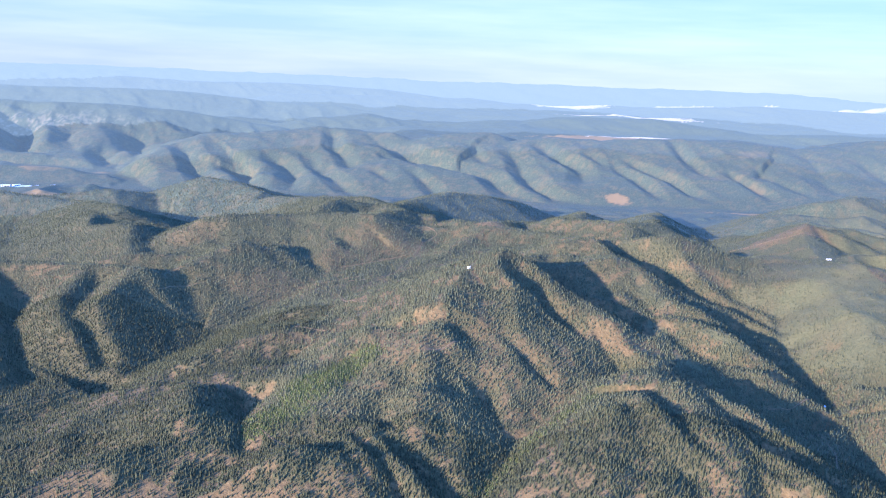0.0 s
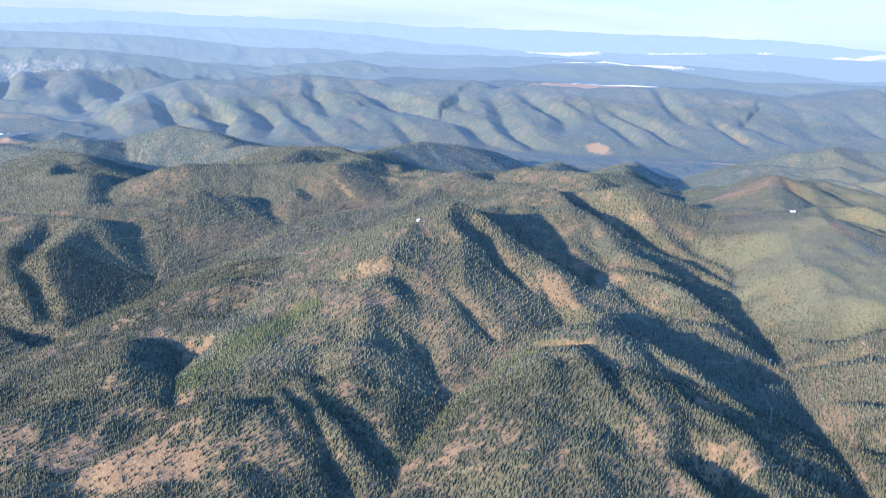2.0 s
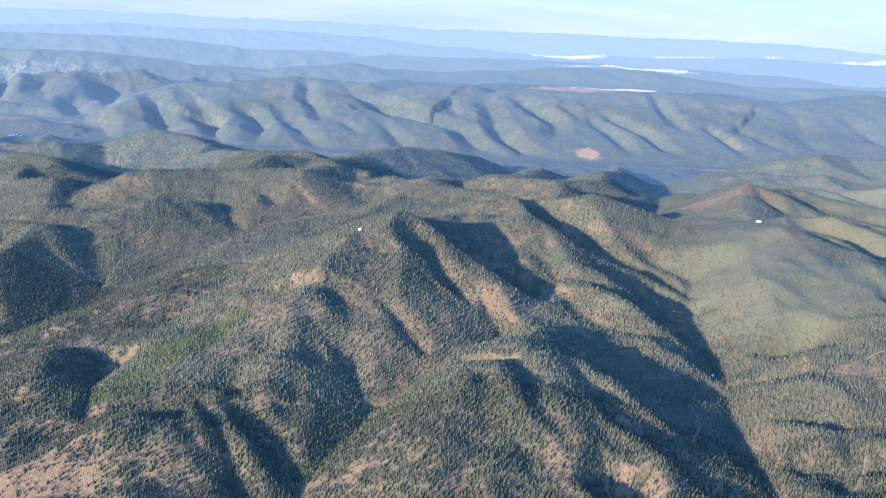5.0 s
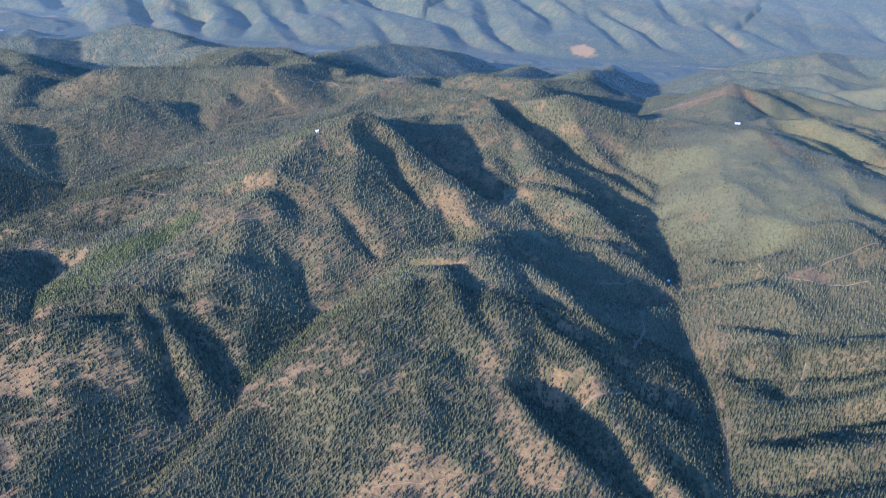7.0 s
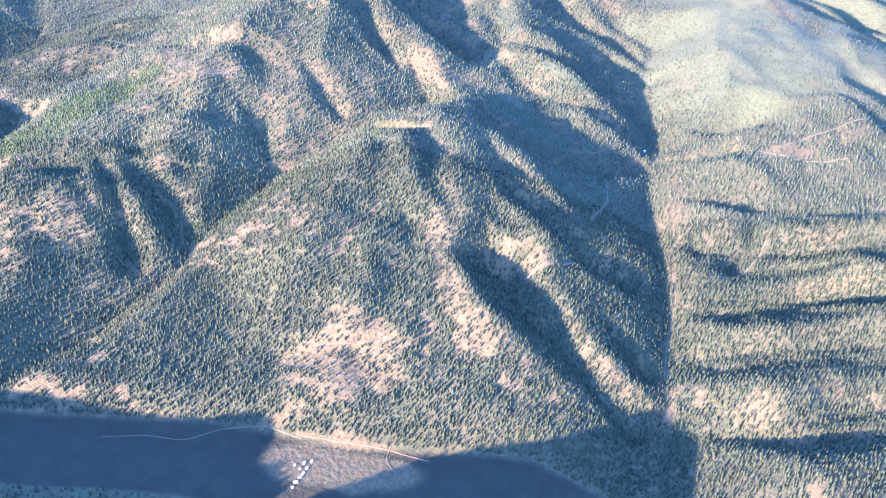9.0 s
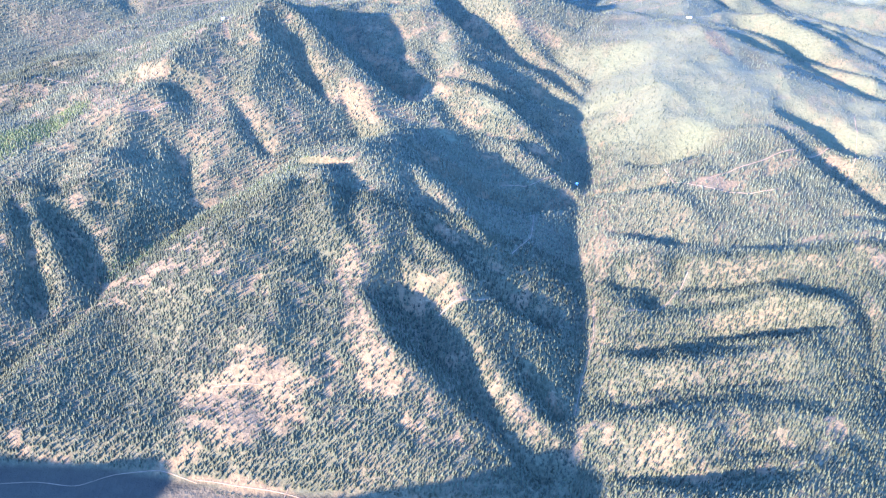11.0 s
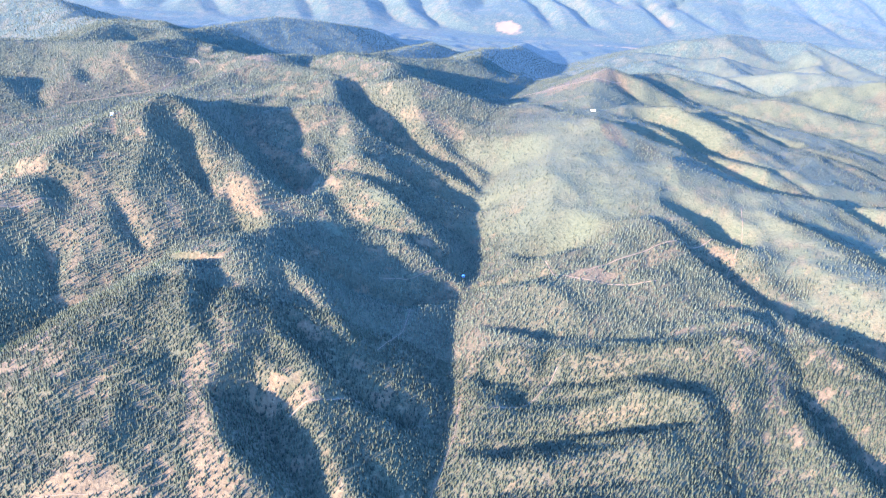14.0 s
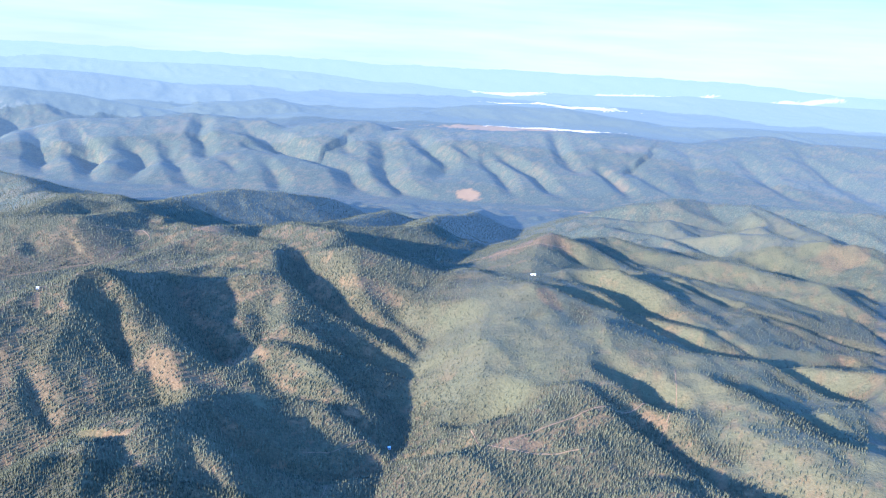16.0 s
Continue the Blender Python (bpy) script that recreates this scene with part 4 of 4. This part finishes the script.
tagged(forest("hill_forest", mx, my, land(mx, my) - 0.15, mh, rng.uniform(0, 6.28, len(mx)), rng.uniform(0.8, 1.25, len(mx)), HAZED_NEEDLES),
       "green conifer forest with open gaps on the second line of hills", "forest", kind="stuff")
# the woods farther off
groups = [scatter(640, 1080, 1.95, 0.88, 2.5), scatter(1080, 1330, 2.7, 0.85, 2.6)]
fx, fy, fh = (np.concatenate([g[k] for g in groups]) for k in range(3))
tagged(forest("far_forest", fx, fy, land(fx, fy) - 0.15, fh, rng.uniform(0, 6.28, len(fx)), rng.uniform(0.8, 1.2, len(fx)), HAZED_NEEDLES, ((0.05, 0.21, 1.0),)),
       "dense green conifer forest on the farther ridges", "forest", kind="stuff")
# low bright green young trees on the meadow strip and along the creek
yx, yy = rng.uniform(-110, 110, 80000), rng.uniform(370, 520, 80000)
strip, _ = along(yx, yy, [(-94, 424, 0), (-74, 456, 0), (-42, 496, 0)])
bank, _ = along(yx, yy, [(24, 380, 0), (40, 402, 0), (60, 434, 0), (104, 468, 0)])
ok = (rng.random(80000) < np.clip(1.5 - strip / 10 + 0.8 * fractal(yx, yy, 14, 2, 83), 0, 1)) | (rng.random(80000) < 0.4 * np.clip(1.2 - bank / 7, 0, 1))
yx, yy = yx[ok], yy[ok]
tagged(forest("young_trees", yx, yy, land(yx, yy) - 0.1, rng.uniform(0.6, 1.5, len(yx)), rng.uniform(0, 6.28, len(yx)), rng.uniform(1.1, 1.6, len(yx)), YOUNG),
       "low bright green young trees on the open slope", "young trees", kind="stuff")


# ---------------------------------------------------------------- helpers for parts
def part(name, bm, mat, parent=None, label=""):
    me = bpy.data.meshes.new(name)
    bm.to_mesh(me)
    bm.free()
    me.materials.append(mat)
    ob = new(name, me)
    ob.parent = parent
    return tagged(ob, label)


def thing(name, x, y, z, turn=0.0):
    ob = new(name)
    ob.empty_display_size = 0.2
    ob.matrix_world = pose(x, y, z, 0, 0, turn)
    return ob


def box(bm, x0, x1, y0, y1, z0, z1):
    m = Matrix.Translation(((x0 + x1) / 2, (y0 + y1) / 2, (z0 + z1) / 2)) @ Matrix.Diagonal((x1 - x0, y1 - y0, z1 - z0, 1))
    bmesh.ops.create_cube(bm, size=1, matrix=m)
    return bm


# ---------------------------------------------------------------- dirt tracks
def track(half, line):
    """A strip of bare dirt laid along the ground, with a low raised edge of thrown-up soil."""
    pts = []
    for (ax, ay), (bx, by) in zip(line, line[1:]):
        n = max(2, int(math.hypot(bx - ax, by - ay) / 1.5))
        pts += [(ax + (bx - ax) * k / n, ay + (by - ay) * k / n) for k in range(n)]
    pts.append(line[-1])
    p = np.array(pts)
    for _ in range(6):
        p[1:-1] = (p[:-2] + 2 * p[1:-1] + p[2:]) / 4
    d = np.gradient(p, axis=0)
    side = np.stack([-d[:, 1], d[:, 0]], -1) / np.hypot(d[:, 0], d[:, 1])[:, None]
    wide = half * (1 + 0.3 * fractal(p[:, 0], p[:, 1], 6, 2, 91))
    bm = bmesh.new()
    rows = []
    for k in (-1.0, -0.75, 0.0, 0.75, 1.0):
        q = p + side * (k * wide)[:, None]
        z = land(q[:, 0], q[:, 1]) + (0.22 if abs(k) < 1 else -0.1)
        rows.append([bm.verts.new((*a, b)) for a, b in zip(q, z)])
    for r, s in zip(rows, rows[1:]):
        for k in range(len(r) - 1):
            bm.faces.new((r[k], r[k + 1], s[k + 1], s[k]))
    ob = part("road", bm, DIRT)
    return tagged(ob, "pale dirt track cut into the wooded hillside", "road", kind="structure")


for half, line in TRACKS:
    track(half, line)


# ---------------------------------------------------------------- single conifers
def single_tree(seed, sides=7):
    r = random.Random(seed)
    root = thing("conifer_tree", 0, 0, 0)
    bm = bmesh.new()
    bmesh.ops.create_cone(bm, segments=6, radius1=0.022, radius2=0.004, depth=0.98, matrix=Matrix.Translation((0, 0, 0.49)), cap_ends=True)
    part("trunk", bm, BARK, root, "brown bark trunk")
    bm = bmesh.new()
    low = 0.10
    for k in range(5):
        rad, top = 0.19 * (1 - k / 5.6) * r.uniform(0.9, 1.1), low + 0.30 - 0.02 * k
        tip = bm.verts.new((r.uniform(-0.01, 0.01), r.uniform(-0.01, 0.01), min(1.0, top)))
        ring = []
        for j in range(2 * sides):
            a = math.pi * j / sides + 0.5 * k
            q = rad * (1.0 if j % 2 else 0.62) * r.uniform(0.85, 1.15)
            ring.append(bm.verts.new((q * math.cos(a), q * math.sin(a), low - (0.035 if j % 2 else 0.0))))
        for j in range(2 * sides):
            bm.faces.new((ring[j], ring[(j + 1) % (2 * sides)], tip))
        low += 0.165
    part("crown", bm, NEEDLES, root)
    return tagged(root, "dark green conifer standing at the foot of the hill", "tree", group="conifers at the foot of the hill")


models = [single_tree(k) for k in range(3)]
for k, (x, y, z, h) in enumerate(lone_trees):
    m = pose(x, y, z - 0.05, 0, 0, (k * 137.5) % 360)
    s = float(h)
    if k < 3:
        models[k].scale = (s, s, s)
        models[k].location = (x, y, z - 0.05)
    else:
        source = models[k % 3]
        made = copy_thing(source, m)
        made.scale = (s, s, s)


# ---------------------------------------------------------------- buildings
def house(name, x, y, length, width, height, turn, label, category, group="", gable=0.35):
    """A small building: walls, pitched roof, door and two windows on each long side."""
    z = float(land(np.array([x]), np.array([y]))[0])
    root = thing(name, x, y, z, turn)
    a, b = length / 2, width / 2
    part("wall", box(bmesh.new(), -a, a, -b, b, -0.4, height), WHITE, root)
    bm = bmesh.new()
    o, up = 0.12 * width, height + gable * width
    v = [bm.verts.new(q) for q in ((-a - o, -b - o, height), (a + o, -b - o, height), (a + o, b + o, height), (-a - o, b + o, height), (-a - o, 0, up), (a + o, 0, up))]
    for f in ((0, 1, 5, 4), (2, 3, 4, 5), (3, 0, 4), (1, 2, 5), (3, 2, 1, 0)):
        bm.faces.new([v[i] for i in f])
    part("roof", bm, ROOF, root, "pale metal roof")
    part("door", box(bmesh.new(), -0.08 * length, 0.08 * length, -b - 0.02, -b + 0.01, 0, 0.7 * height), DARK, root, "dark door")
    for sx in (-0.3, 0.3):
        part("window", box(bmesh.new(), (sx - 0.07) * length, (sx + 0.07) * length, -b - 0.02, -b + 0.01, 0.4 * height, 0.75 * height), DARK, root, "dark window")
    return tagged(root, label, category, group)


for x, y, l, w, turn in ((101, 251, 1.5, 1.0, 20), (104.6, 252.4, 2.0, 1.2, 70), (103.4, 249.4, 1.6, 1.0, 10), (106.2, 250, 2.0, 1.1, 75), (107.4, 253.6, 1.7, 1.0, 60),
                         (105.2, 247.2, 2.4, 1.2, 70), (104.2, 245.4, 1.8, 1.2, 15), (103.2, 243, 2.3, 1.5, 20), (102.4, 240.6, 1.4, 1.0, 30)):
    house("mobile_home", x, y, 0.62 * l, 0.62 * w, 0.5, turn, "small white mobile home on the valley meadow", "house", "homes in the valley", 0.18)
house("lookout_hut", 25.5, 592, 1.8, 1.4, 1.3, 30, "small white lookout hut on the ridge crest", "hut")
house("farm_shed", 393, 791, 4.6, 1.7, 1.1, 10, "long pale shed on the grassy ridge", "shed", "", 0.25)
house("valley_cabin", 274.5, 528, 1.8, 1.4, 1.1, 40, "small white cabin beside the creek track", "cabin")
for k, (x, y) in enumerate(((-800, 1462), (-791, 1478), (-776, 1486), (-784, 1502), (-768, 1510), (-778, 1523), (-757, 1514), (-764, 1530), (-756, 1543), (-742, 1534), (-747, 1560), (-735, 1552))):
    house("warehouse", x, y, 12 + 3 * (k % 3), 7, 2.6, 20 * (k % 4), "white flat-roofed warehouse of the distant town", "warehouse", "buildings of the distant town", 0.08)
